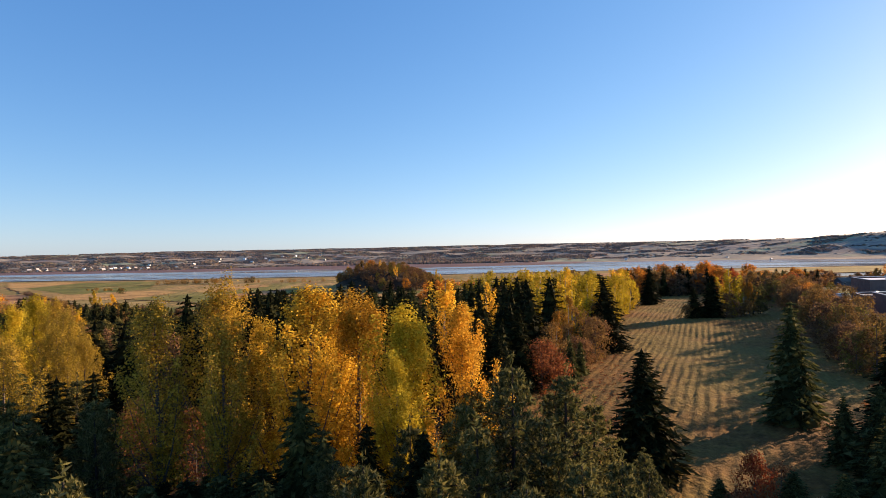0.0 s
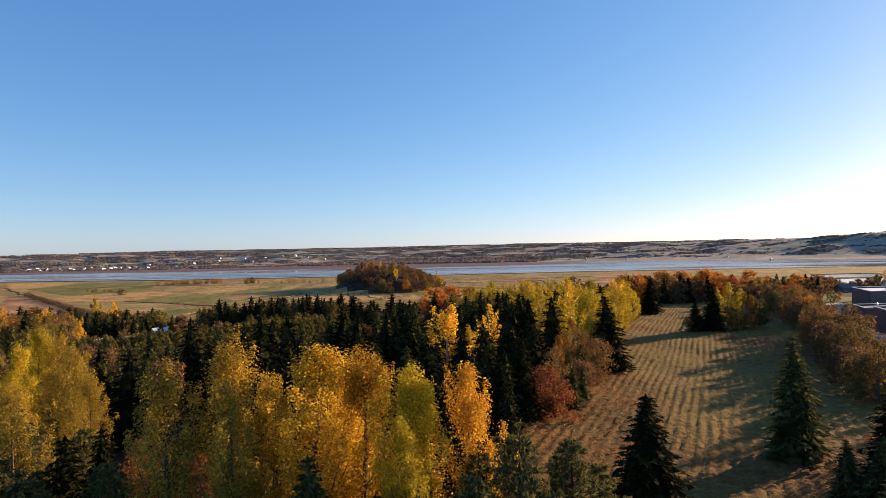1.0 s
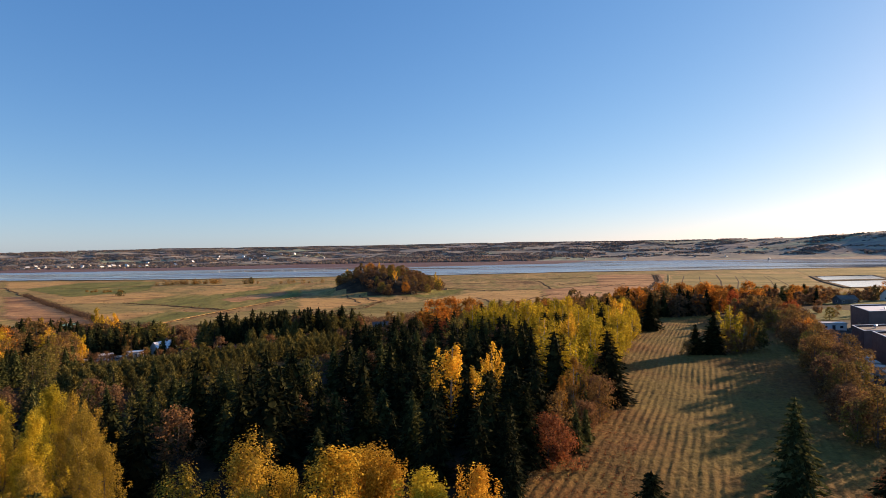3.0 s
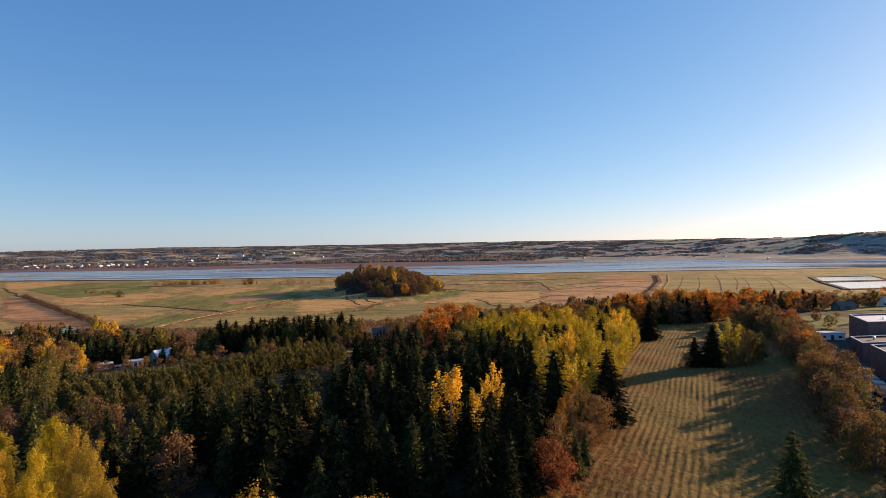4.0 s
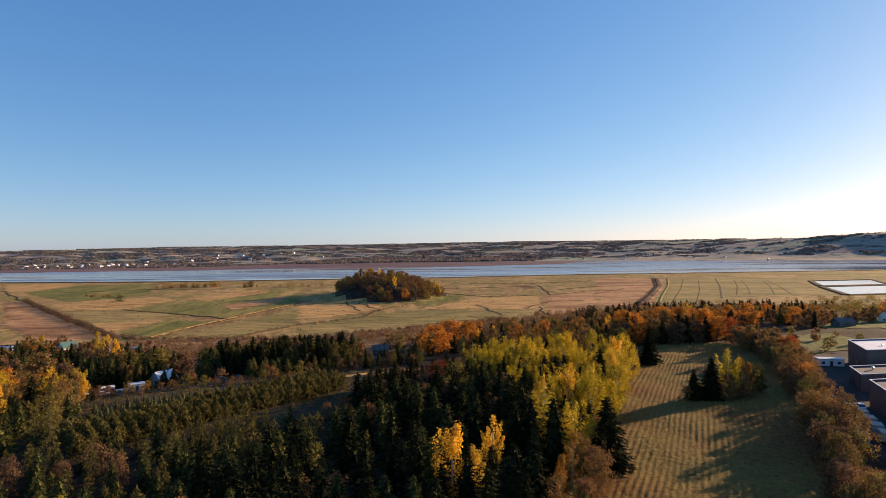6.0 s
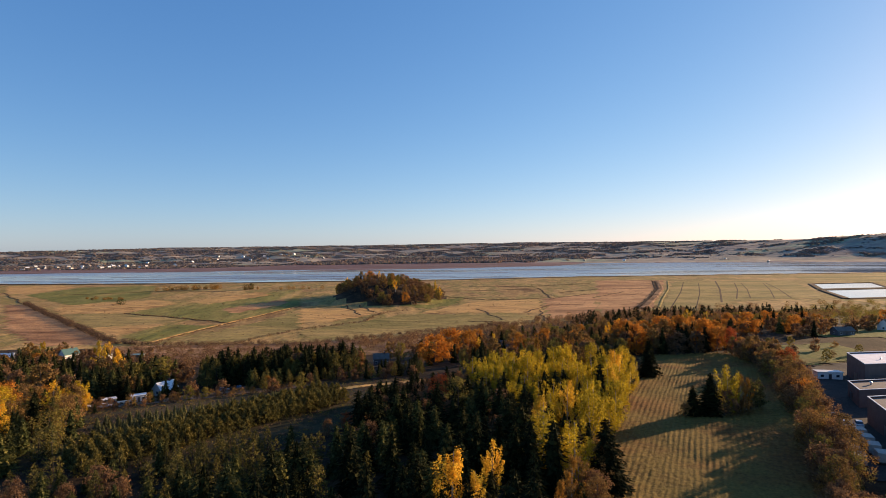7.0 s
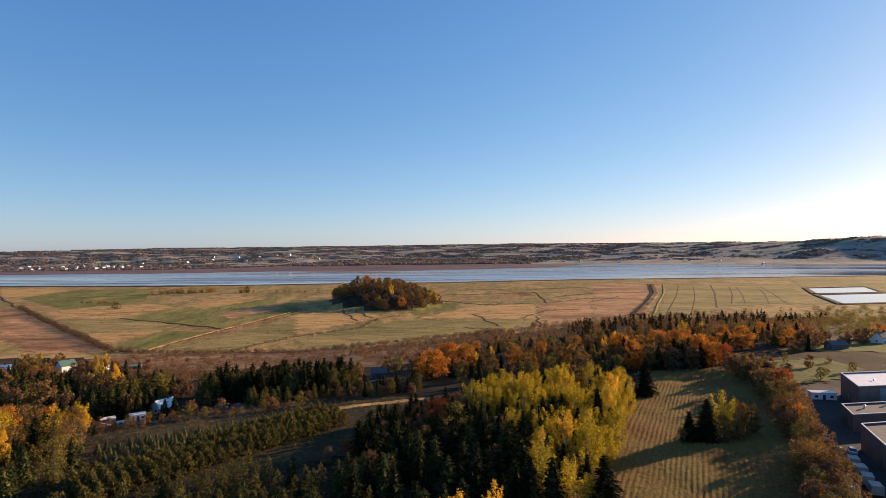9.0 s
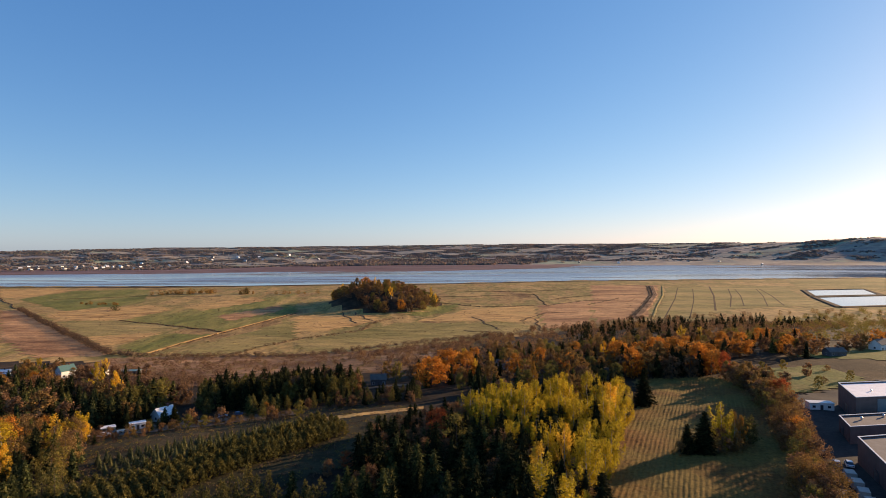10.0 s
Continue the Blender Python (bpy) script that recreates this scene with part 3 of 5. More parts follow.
def conifer(seed, H, R, whorls, arms, sprays, mat, slim=0.85, low=0.06, droop=0.28, bulk=1.0):
    """Spruce: whorls of drooping arms that carry pointed sprays; ragged outline, gaps between the tiers."""
    rng = np.random.default_rng(seed)
    trunk = mesh_of("trunk", *tubes([((0, 0, -0.6), (0, 0, H * 0.5), 0.018 * H, 0.010 * H), ((0, 0, H * 0.5), (0, 0, H), 0.010 * H, 0.002 * H)], 6), [M_CONIFER_BARK])
    T = []
    for w in range(whorls):
        u = (w + rng.uniform(-0.3, 0.3)) / whorls
        u = min(max(u, 0.0), 0.985)
        z = H * (low + (0.99 - low) * u)
        L0 = R * ((1 - u) ** slim) * (0.55 + 0.45 * min(1, (u + 0.06) / 0.14)) + 0.02 * H
        n = max(4, int(arms * (0.55 + 0.45 * (1 - u))))
        for a in rng.uniform(0, 2 * np.pi) + np.arange(n) * 2 * np.pi / n + rng.normal(0, 0.22, n):
            L = L0 * rng.uniform(0.55, 1.14)
            d = np.array([math.cos(a), math.sin(a), 0.0])
            side = np.array([-d[1], d[0], 0.0])
            lift = rng.normal(0.0, 0.09) + 0.35 * u
            for k in range(sprays):
                f = (k + rng.uniform(0.2, 1.0)) / sprays
                c = d * L * f
                c[2] = z + L * (lift * f - droop * f * f)
                s = bulk * (L * rng.uniform(0.24, 0.40) * (1.15 - 0.6 * f) + 0.02 * H)
                sw = rng.uniform(-0.9, 0.9)
                tip = c + (d * 0.85 + side * sw) * s + np.array([0, 0, -0.25 * s + 0.08 * s * rng.normal()])
                wd = s * rng.uniform(0.26, 0.46)
                up = np.array([0, 0, wd * rng.uniform(-0.8, 0.8)])
                T += [c - side * wd + up, c + side * wd - up, tip, c + d * 0.2 * s - np.array([0, 0, 0.4 * wd])]
    for j in range(11):
        u = j / 11
        rad = 0.58 * R * (1 - u) ** slim
        for a in rng.uniform(0, 6.28) + np.arange(7) * 0.8976:
            a += rng.normal(0, 0.15)
            d = np.array([math.cos(a), math.sin(a), 0.0])
            side = np.array([-d[1], d[0], 0.0]) * rad * rng.uniform(0.4, 0.7)
            z = np.array([0, 0, H * (low + (0.96 - low) * u + rng.uniform(-0.02, 0.02))])
            r1 = d * rad * rng.uniform(0.75, 1.2)
            T += [z + r1 - side, z + r1 + side, z + r1 * 0.45 + np.array([0, 0, H * 0.16 * (1 - 0.5 * u)]), z + r1 * 1.12 - np.array([0, 0, 0.03 * H])]
    for k in range(5):
        a = k * 1.257
        b = np.array([math.cos(a), math.sin(a), 0]) * 0.03 * H
        T += [np.array([0, 0, H * 0.93]) + b, np.array([0, 0, H * 0.93]) - b * 0.4, np.array([0, 0, H * 1.0]), np.array([0, 0, H * 0.96]) + b * 0.5]
    V = np.array(T)
    n = len(V) // 4
    F = np.arange(4 * n).reshape(n, 4)
    F = np.concatenate([F[:, [0, 3, 2]], F[:, [3, 1, 2]]])
    return trunk, mesh_of("crown", V, F, [mat])


def pine(seed, H, R, whorls, arms, tufts, needle, mat, low=0.12):
    """Pine: rising arms with tufts of long needles at and near their ends."""
    rng = np.random.default_rng(seed)
    segs = [((0, 0, -0.6), (0, 0, H * 0.55), 0.016 * H, 0.010 * H), ((0, 0, H * 0.55), (0, 0, H * 0.92), 0.010 * H, 0.003 * H)]
    C, A = [], []
    for w in range(whorls):
        u = (w + 0.5) / whorls
        z = H * (low + (0.9 - low) * u)
        L0 = R * (1 - u) ** 0.75 * min(1.0, 0.7 + 1.8 * u) + 0.03 * H
        n = max(3, int(arms * (1 - 0.45 * u)))
        for a in rng.uniform(0, 6.28) + np.arange(n) * 2 * np.pi / n + rng.normal(0, 0.25, n):
            L = L0 * rng.uniform(0.6, 1.15)
            d = np.array([math.cos(a), math.sin(a), 0.0])
            tip = np.array([0, 0, z]) + d * L + np.array([0, 0, L * rng.uniform(0.1, 0.55)])
            if arms > 4:
                segs.append(((0, 0, z), tip, 0.004 * H * (1.1 - u), 0.0015 * H))
            for k in range(tufts):
                f = rng.uniform(0.45, 1.05)
                C.append(np.array([0, 0, z]) * (1 - f) + tip * f + rng.normal(0, 0.09, 3) * L)
                A.append(d * 0.6 + np.array([0, 0, 0.8]))
    for f in (0.88, 0.91, 0.94, 0.965):
        C.append(np.array([0, 0, H * f]))
        A.append(np.array([0, 0, 1.0]))
    C, A = np.array(C), np.array(A)
    per = 6 if needle < 0.3 else 5
    P = np.repeat(C, per, axis=0)
    ax = np.repeat(A, per, axis=0) + rng.normal(0, 0.75, (len(P), 3))
    ax /= np.linalg.norm(ax, axis=1)[:, None]
    V, F = leaves(rng, P + ax * needle * 0.8, needle, 4.5, ax)
    return mesh_of("trunk", *tubes(segs, 4), [M_CONIFER_BARK]), mesh_of("crown", V, F, [mat])


# kind: (builder, nominal height, arguments, label, category)
KINDS = {
    "aspen_gold_near": (broadleaf, 16, (3.3, 0.28, "aspen", 290, 76, 0.062, M_GOLD, M_BARK), "tall aspen in golden autumn leaf with pale trunk", "tree"),
    "aspen_amber_near": (broadleaf, 16, (3.3, 0.28, "aspen", 290, 76, 0.062, M_AMBER, M_BARK), "tall aspen in amber orange leaf with pale trunk", "tree"),
    "aspen_lime_near": (broadleaf, 15, (3.2, 0.16, "aspen", 290, 76, 0.062, M_BRIGHT_LIME, M_BARK), "aspen in fresh yellow-green autumn leaf", "tree"),
    "birch_thin_near": (broadleaf, 16, (3.3, 0.40, "aspen", 250, 62, 0.06, M_DULL_GOLD, M_BARK, 0.15), "aspen with thinning dull gold leaves", "tree"),
    "maple_red_near": (broadleaf, 6, (2.2, 0.1, "round", 110, 34, 0.09, M_RED, M_BARK), "small maple in bright red leaf", "tree"),
    "scrub_near": (broadleaf, 6, (2.6, 0.02, "dome", 110, 22, 0.08, M_RUST_RED, M_BARK, 0.5), "russet thicket of bare twigs and last leaves", "shrub"),
    "bush_red": (broadleaf, 6.5, (3.8, 0.0, "dome", 200, 26, 0.12, M_RUST_RED, M_BARK, 0.3), "rounded russet red bush at the field edge", "shrub"),
    "poplar_gold": (broadleaf, 15, (3.3, 0.14, "poplar", 112, 24, 0.16, M_GOLD, M_PALE_BARK), "golden yellow poplar in the mixed wood", "tree"),
    "poplar_lime": (broadleaf, 14, (4.0, 0.06, "poplar", 126, 26, 0.17, M_LIME, M_PALE_BARK), "yellow-green poplar at the edge of the wood", "tree"),
    "poplar_copper": (broadleaf, 13, (3.0, 0.08, "poplar", 105, 24, 0.15, M_COPPER, M_PALE_BARK, 0.1), "slender poplar in dull copper leaf", "tree"),
    "maple_orange": (broadleaf, 13, (4.6, 0.12, "round", 90, 30, 0.18, M_ORANGE, M_BARK), "round maple in orange autumn leaf", "tree"),
    "maple_red": (broadleaf, 11, (4.0, 0.12, "round", 84, 28, 0.18, M_RED, M_BARK), "round maple in red autumn leaf", "tree"),
    "tree_tan": (broadleaf, 12, (3.6, 0.08, "round", 70, 30, 0.17, M_TAN, M_BARK, 0.12), "half-bare broadleaf tree with tan leaves", "tree"),
    "tree_russet": (broadleaf, 9, (3.4, 0.04, "round", 68, 30, 0.17, M_RUSSET, M_BARK, 0.12), "half-bare broadleaf tree with russet leaves", "tree"),
    "tree_olive": (broadleaf, 10, (3.6, 0.04, "round", 64, 16, 0.18, M_OLIVE_L, M_BARK, 0.2), "broadleaf tree with dull olive leaves", "tree"),
    "shrub_brown": (broadleaf, 4.5, (2.6, 0.0, "dome", 60, 10, 0.16, M_TAN, M_BARK, 0.8), "brown thicket shrub almost bare of leaves", "shrub"),
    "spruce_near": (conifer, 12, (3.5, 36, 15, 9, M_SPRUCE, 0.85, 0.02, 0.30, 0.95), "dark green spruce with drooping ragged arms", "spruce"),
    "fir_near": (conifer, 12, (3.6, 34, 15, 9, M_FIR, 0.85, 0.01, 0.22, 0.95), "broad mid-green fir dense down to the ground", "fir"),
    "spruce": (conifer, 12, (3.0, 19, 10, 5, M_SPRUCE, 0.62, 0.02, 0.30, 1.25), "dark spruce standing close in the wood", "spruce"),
    "spruce_green": (conifer, 10, (2.8, 18, 10, 5, M_SPRUCE_G, 0.62, 0.02, 0.28, 1.25), "mid-green spruce in the mixed wood", "spruce"),
    "pine_near": (pine, 12, (3.0, 20, 10, 9, 0.2, M_PINE_PALE, 0.02), "bushy green pine with pale needle tips", "pine"),
    "pine": (pine, 9, (2.4, 9, 7, 3, 0.40, M_PINE, 0.05), "bushy green pine in the wood", "pine"),
    "young_pine": (pine, 4.5, (1.75, 8, 7, 3, 0.38, M_PINE, 0.04), "young planted pine standing in a row", "pine"),
    "sapling_spruce": (conifer, 2.2, (0.9, 11, 9, 4, M_SAPLING, 0.8, 0.02), "small planted conifer standing in a row", "spruce"),
}
FAR = {  # lighter builds of the same kinds for the far half of the slope
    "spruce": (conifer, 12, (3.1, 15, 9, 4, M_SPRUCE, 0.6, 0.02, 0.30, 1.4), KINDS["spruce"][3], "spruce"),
    "spruce_green": (conifer, 10, (2.9, 14, 9, 4, M_SPRUCE_G, 0.6, 0.02, 0.28, 1.4), KINDS["spruce_green"][3], "spruce"),
    "pine": (pine, 9, (2.6, 8, 7, 3, 0.55, M_PINE, 0.05), KINDS["pine"][3], "pine"),
    "tree_russet": (broadleaf, 9, (3.4, 0.04, "round", 50, 22, 0.30, M_RUSSET, M_BARK, 0.1), KINDS["tree_russet"][3], "tree"),
    "tree_tan": (broadleaf, 12, (3.6, 0.08, "round", 50, 22, 0.31, M_TAN, M_BARK, 0.1), KINDS["tree_tan"][3], "tree"),
    "tree_olive": (broadleaf, 10, (3.6, 0.03, "round", 50, 20, 0.28, M_OLIVE_L, M_BARK, 0.1), KINDS["tree_olive"][3], "tree"),
    "maple_orange": (broadleaf, 13, (4.6, 0.12, "round", 70, 26, 0.29, M_ORANGE, M_BARK), KINDS["maple_orange"][3], "tree"),
    "poplar_gold": (broadleaf, 15, (3.3, 0.12, "poplar", 70, 20, 0.25, M_GOLD, M_PALE_BARK), KINDS["poplar_gold"][3], "tree"),
}
PLAIN_NAME = {"aspen": "aspen_tree", "birch": "aspen_tree", "maple": "maple_tree", "scrub": "shrub", "bush": "shrub", "poplar": "poplar_tree", "tree_tan": "birch_tree", "tree_russet": "alder_tree", "tree_olive": "willow_tree", "spruce_green": "fir_tree", "fir": "fir_tree",
              "shrub": "shrub", "spruce": "spruce_tree", "pine": "pine_tree", "young": "young_pine", "sapling": "sapling"}
stock, grown = {}, []
pick = random.Random(7)


def plant(kind, x, y, height=None, variants=3, wide=1.0, label="", group="", sink=0.0):
    """Sets one tree on the land, of the given height."""
    far = y > 195 and kind in FAR
    make, H, args, text, cat = (FAR if far else KINDS)[kind]
    k = pick.randrange(variants)
    height = height or H * pick.uniform(0.8, 1.15)
    s = height / H
    m = Matrix.LocRotScale((x, y, hz(x, y) - sink), Euler((pick.uniform(-.03, .03), pick.uniform(-.03, .03), pick.uniform(0, 6.28))), (s * wide * pick.uniform(.9, 1.1), s * wide * pick.uniform(.9, 1.1), s))
    if (kind, far, k) not in stock:
        root = new(PLAIN_NAME.get(kind) or PLAIN_NAME[kind.split("_")[0]])
        root.empty_display_size = 0.5
        trunk, crown = make(1000 + 17 * k + sum(map(ord, kind)), H, *args)
        part("trunk", trunk, root)
        part("crown", crown, root)
        root.matrix_basis = m
        stock[kind, far, k] = root
        ob = root
    else:
        ob = copy_thing(stock[kind, far, k], Matrix())
        ob.matrix_basis = m
    if y > 185 and kind in ("spruce", "spruce_green", "tree_russet", "tree_tan"):
        ob.name = {"spruce": "conifer_tree", "spruce_green": "young_conifer", "tree_russet": "hedgerow_tree", "tree_tan": "half_bare_tree"}[kind]
    grown.append((x, y, height * 0.14))
    return tagged(ob, label or text, cat, group or "trees of the slope")


# round yards kept free of trees: (x, y, radius)
YARDS = [(-33, 280, 15), (-14, 277, 9), (-117, 203, 8), (-111, 222, 7), (-86, 219, 7)]


def wood(poly, gap, mix, heights=(0.8, 1.15), seed=1, limit=400, clear=True, group=""):
    """Fills a polygon with trees at about the given spacing; mix is (kind, share)."""
    rng = random.Random(seed)
    xs, ys = [p[0] for p in poly], [p[1] for p in poly]
    put, tries = [], 0
    kinds, shares = [m[0] for m in mix], [m[1] for m in mix]
    while tries < 6000 and len(put) < limit:
        tries += 1
        x, y = rng.uniform(min(xs), max(xs)), rng.uniform(min(ys), max(ys))
        if not bool(inside(x, y, poly)) or any((x - a) ** 2 + (y - b) ** 2 < gap * gap * rng.uniform(0.6, 1.0) for a, b in put):
            continue
        if any((x - a) ** 2 + (y - b) ** 2 < r * r for a, b, r in YARDS):
            continue
        if clear and any((x - a) ** 2 + (y - b) ** 2 < (r + 0.7) ** 2 for a, b, r in grown[:90]):
            continue
        put.append((x, y))
        k = rng.choices(kinds, shares)[0]
        plant(k, x, y, KINDS[k][1] * rng.uniform(*heights), group=group)


def hero(kind, x, y, top, **kw):
    """A tree whose tip reaches the given level."""
    return plant(kind, x, y, top - hz(x, y), **kw)


def under(x, y, top):
    """Trees of the shaded understorey below the birches stay low."""
    return min(top, 18.2 - 0.36 * math.hypot(x, y)) if -0.65 < x / y < -0.28 else top


# trees close below the start
hero("aspen_gold_near", -9.2, 34.8, 16.3, wide=1.15)
hero("aspen_amber_near", -6.2, 36.6, 15.9, wide=1.1)
hero("aspen_lime_near", -3.2, 35.4, 14.8, wide=1.1)
hero("aspen_lime_near", -2.9, 31.5, 12.2)
hero("aspen_amber_near", 0.9, 36.0, 15.0, wide=0.9)
hero("aspen_gold_near", -12.0, 37.5, 14.2, wide=0.8)
hero("birch_thin_near", -15.0, 36.5, 16.5, wide=1.15)
hero("aspen_lime_near", -40.5, 52.5, 13.4)
hero("aspen_lime_near", -44.5, 51.0, 12.0)
for x, y, top in ((-46.0, 62.0, 14.2), (-50.5, 60.5, 13.8)):
    hero("aspen_lime_near", x, y, top)
hero("birch_thin_near", -41.5, 60.0, 14.2)
for x, y, top in ((-26.5, 35.5, 9.6), (-23.2, 31.5, 9.4), (-29.5, 39.0, 9.8), (-21.5, 29.0, 9.0), (-31.5, 43.0, 9.6), (-19.8, 26.2, 8.6), (-33.0, 46.0, 10.0)):
    hero("pine_near", x, y, top)
hero("birch_thin_near", -38.5, 58.0, 12.6)
hero("birch_thin_near", -32.5, 51.0, 11.4, wide=0.8)
hero("birch_thin_near", -36.5, 47.0, 11.0)
for x, y, top in ((-34.0, 50.0, 12.6), (-31.0, 46.5, 11.2), (-37.5, 55.5, 13.2), (-43.0, 47.5, 12.0)):
    hero("birch_thin_near", x, y, top)
hero("spruce_near", 16.2, 47.0, 10.4, wide=1.3)
hero("fir_near", -7.9, 30.7, 11.4, wide=0.8)
for x, y, top in ((3.1, 36.5, 11.4), (6.2, 34.5, 10.8), (9.0, 36.0, 9.6), (-0.8, 22.0, 11.3), (2.4, 20.5, 10.8), (5.2, 23.0, 10.6), (-3.6, 22.5, 10.9), (7.6, 26.0, 9.6), (-13.8, 20.0, 11.6),
                  (1.2, 27.0, 11.0), (4.6, 29.0, 11.0), (-5.6, 25.5, 9.8), (10.2, 30.0, 7.6)):
    hero("pine_near", x, y, top)
for k, (x, y, top) in enumerate(((-11.5, 28.0, 8.8), (-14.8, 30.5, 9.8), (-18.0, 28.5, 9.0), (-21.5, 28.0, 9.4), (-12.6, 31.8, 9.2), (-16.5, 26.0, 7.6), (-19.8, 31.0, 10.2), (-24.2, 31.5, 10.6), (-9.2, 26.8, 8.6))):
    hero("spruce_near" if k % 3 == 0 else "pine_near", x, y, under(x, y, top), wide=0.9 + 0.12 * (k % 4))
for x, y, top in ((0.6, 29.8, 11.4), (3.4, 31.6, 13.2), (-2.2, 30.0, 10.2), (6.6, 33.2, 12.2), (1.2, 34.0, 11.0), (5.4, 28.2, 9.4)):
    hero("pine_near", x, y, top, wide=0.95)
hero("pine_near", -21.0, 33.0, 11.0)
hero("pine_near", -24.5, 27.0, 11.2)
hero("pine_near", -20.0, 23.0, 10.4)
hero("pine_near", -28.0, 30.5, 12.0)
hero("spruce_near", -23.5, 38.0, 11.0, wide=0.8)
hero("pine_near", -19.5, 31.5, 10.8, wide=0.7)
hero("birch_thin_near", -29.0, 37.0, 12.4)
hero("aspen_gold_near", -26.5, 29.0, 12.0, wide=0.8)
hero("pine_near", -32.0, 40.0, 10.0)
hero("scrub_near", -20.5, 46.0, 6.0)
hero("scrub_near", -12.5, 47.0, 5.0)
hero("scrub_near", -26.0, 47.0, 5.5)
hero("fir_near", 36.5, 60.0, 13.0, wide=0.85)
for x, y, top in ((36.0, 44.0, 11.0), (31.0, 41.0, 8.6), (40.0, 47.0, 11.0), (28.5, 37.0, 7.6), (33.5, 48.0, 6.0), (43.0, 52.0, 10.5)):
    hero("fir_near", x, y, top)
hero("spruce_near", 38.5, 49.0, 11.5)
hero("maple_red_near", 20.0, 37.5, 4.8, wide=0.7)
for x, y, top in ((17.6, 37.5, 3.4), (22.4, 37.0, 4.0), (19.0, 34.5, 2.8), (24.5, 35.5, 4.4)):
    hero("fir_near", x, y, top, wide=1.5)
hero("scrub_near", 18.0, 36.0, 3.2)
hero("scrub_near", 22.5, 39.0, 3.6)
hero("fir_near", 44.5, 55.0, 9.0, wide=0.9)
hero("scrub_near", 47.0, 60.0, 5.0)
hero("pine_near", 27.0, 33.0, 6.5)
for x, y, top in ((11.5, 33.5, 7.0), (12.2, 26.0, 4.6), (-27.5, 33.5, 10.2), (-31.0, 35.0, 9.4), (-17.5, 18.0, 7.0), (-36.0, 38.0, 9.0), (-28.5, 43.0, 10.0), (24.5, 27.0, 4.6), (29.5, 37.0, 7.6), (33.5, 37.0, 8.6), (38.5, 41.5, 8.0), (28.0, 29.0, 5.8)):
    hero("pine_near", x, y, top)
hero("birch_thin_near", -17.4, 34.2, 15.6)
hero("birch_thin_near", -13.2, 33.8, 14.6)
hero("aspen_gold_near", -8.0, 39.0, 14.8)
hero("birch_thin_near", -34.5, 44.0, 12.2)
hero("aspen_gold_near", -46.5, 57.0, 13.0)
front = random.Random(41)
for x, y, top in ((-23.0, 29.5, 11.2), (-20.6, 27.0, 10.8), (-18.2, 29.8, 11.6), (-15.8, 27.6, 11.0), (-13.4, 29.6, 11.4), (-11.0, 27.4, 10.4), (-10.2, 30.4, 10.8), (-6.6, 28.6, 9.8), (-4.4, 29.8, 9.6), (-1.6, 29.0, 9.4), (-8.6, 25.6, 9.0), (-14.2, 25.0, 9.6),
                  (-38.5, 41.5, 11.6), (-35.6, 39.6, 11.0), (-32.8, 42.4, 11.2), (-30.2, 40.0, 10.6), (-27.4, 42.6, 10.8), (-41.8, 44.0, 11.4), (-25.0, 35.8, 11.0), (-28.2, 34.2, 11.2)):
    hero("fir_near" if front.random() < 0.45 else "spruce_near", x, y, under(x, y, top), wide=front.uniform(0.8, 1.05))
for k in range(16):
    x = -9.5 - 13.5 * (k % 8) / 8 + front.uniform(-0.5, 0.5)
    y = 27.5 + 5.0 * (k // 8) + front.uniform(-1, 1)
    hero("fir_near" if k % 2 else "spruce_near", x, y, 18.2 - 0.345 * math.hypot(x, y), wide=1.35)
# marks of the wood and the field edge
hero("bush_red", 12.8, 76.5, 6.2)
hero("spruce_near", 30.0, 105.5, 13.9, wide=1.15)
hero("poplar_gold", -0.5, 88.0, 15.2, wide=1.15)
hero("poplar_gold", 3.3, 88.5, 11.6, wide=0.75)
hero("poplar_gold", 6.7, 94.5, 13.3, wide=0.75)
hero("poplar_copper", 10.5, 80.0, 8.5, wide=0.7)
hero("spruce_near", -25.9, 88.0, 11.5)
hero("spruce_near", -12.3, 76.0, 11.2)
hero("spruce_near", 9.6, 75.5, 11.2)
hero("spruce_near", -34.0, 82.0, 9.6)
hero("spruce_near", 6.0, 68.0, 9.0)
hero("spruce_green", 17.5, 80.0, 6.0)
hero("poplar_copper", 20.0, 93.0, 11.0)
hero("poplar_copper", 17.0, 88.0, 9.0)
hero("poplar_lime", 23.5, 105.0, 14.2)
hero("spruce_near", 67.6, 153.0, 8.4, wide=1.2)
hero("pine", 86.0, 157.5, 9.0, wide=1.2)
hero("pine", 88.0, 158.5, 8.0, wide=1.3)
hero("shrub_brown", 75.5, 151.5, 4.2)
hero("shrub_brown", 82.0, 153.5, 4.6)
hero("spruce_near", 72.4, 153.5, 11.8, wide=1.2)
hero("poplar_lime", 79.0, 156.0, 14.2, wide=1.1)
hero("poplar_copper", 82.4, 156.0, 10.4, wide=0.9)
hero("poplar_copper", 84.6, 157.0, 9.2, wide=0.9)
hero("pine", 89.4, 160.0, 8.6)
hero("tree_russet", 78.0, 154.0, 7.0)
hero("shrub_brown", 64.8, 152.0, 3.8)
hero("spruce_near", 74.5, 205.0, 13.4)
hero("maple_orange", -5.1, 265.0, 6.0, wide=1.3)
hero("maple_orange", 2.1, 288.0, 5.4, wide=1.15)
hero("maple_orange", 12.2, 285.0, 5.0, wide=1.2)
hero("tree_tan", 61.2, 264.0, 10.2)
hero("maple_orange", 166.0, 307.0, 10.4, wide=1.3)
hero("maple_orange", 150.0, 300.0, 7.5)
hero("maple_red", 129.0, 254.0, 9.6, wide=0.85)
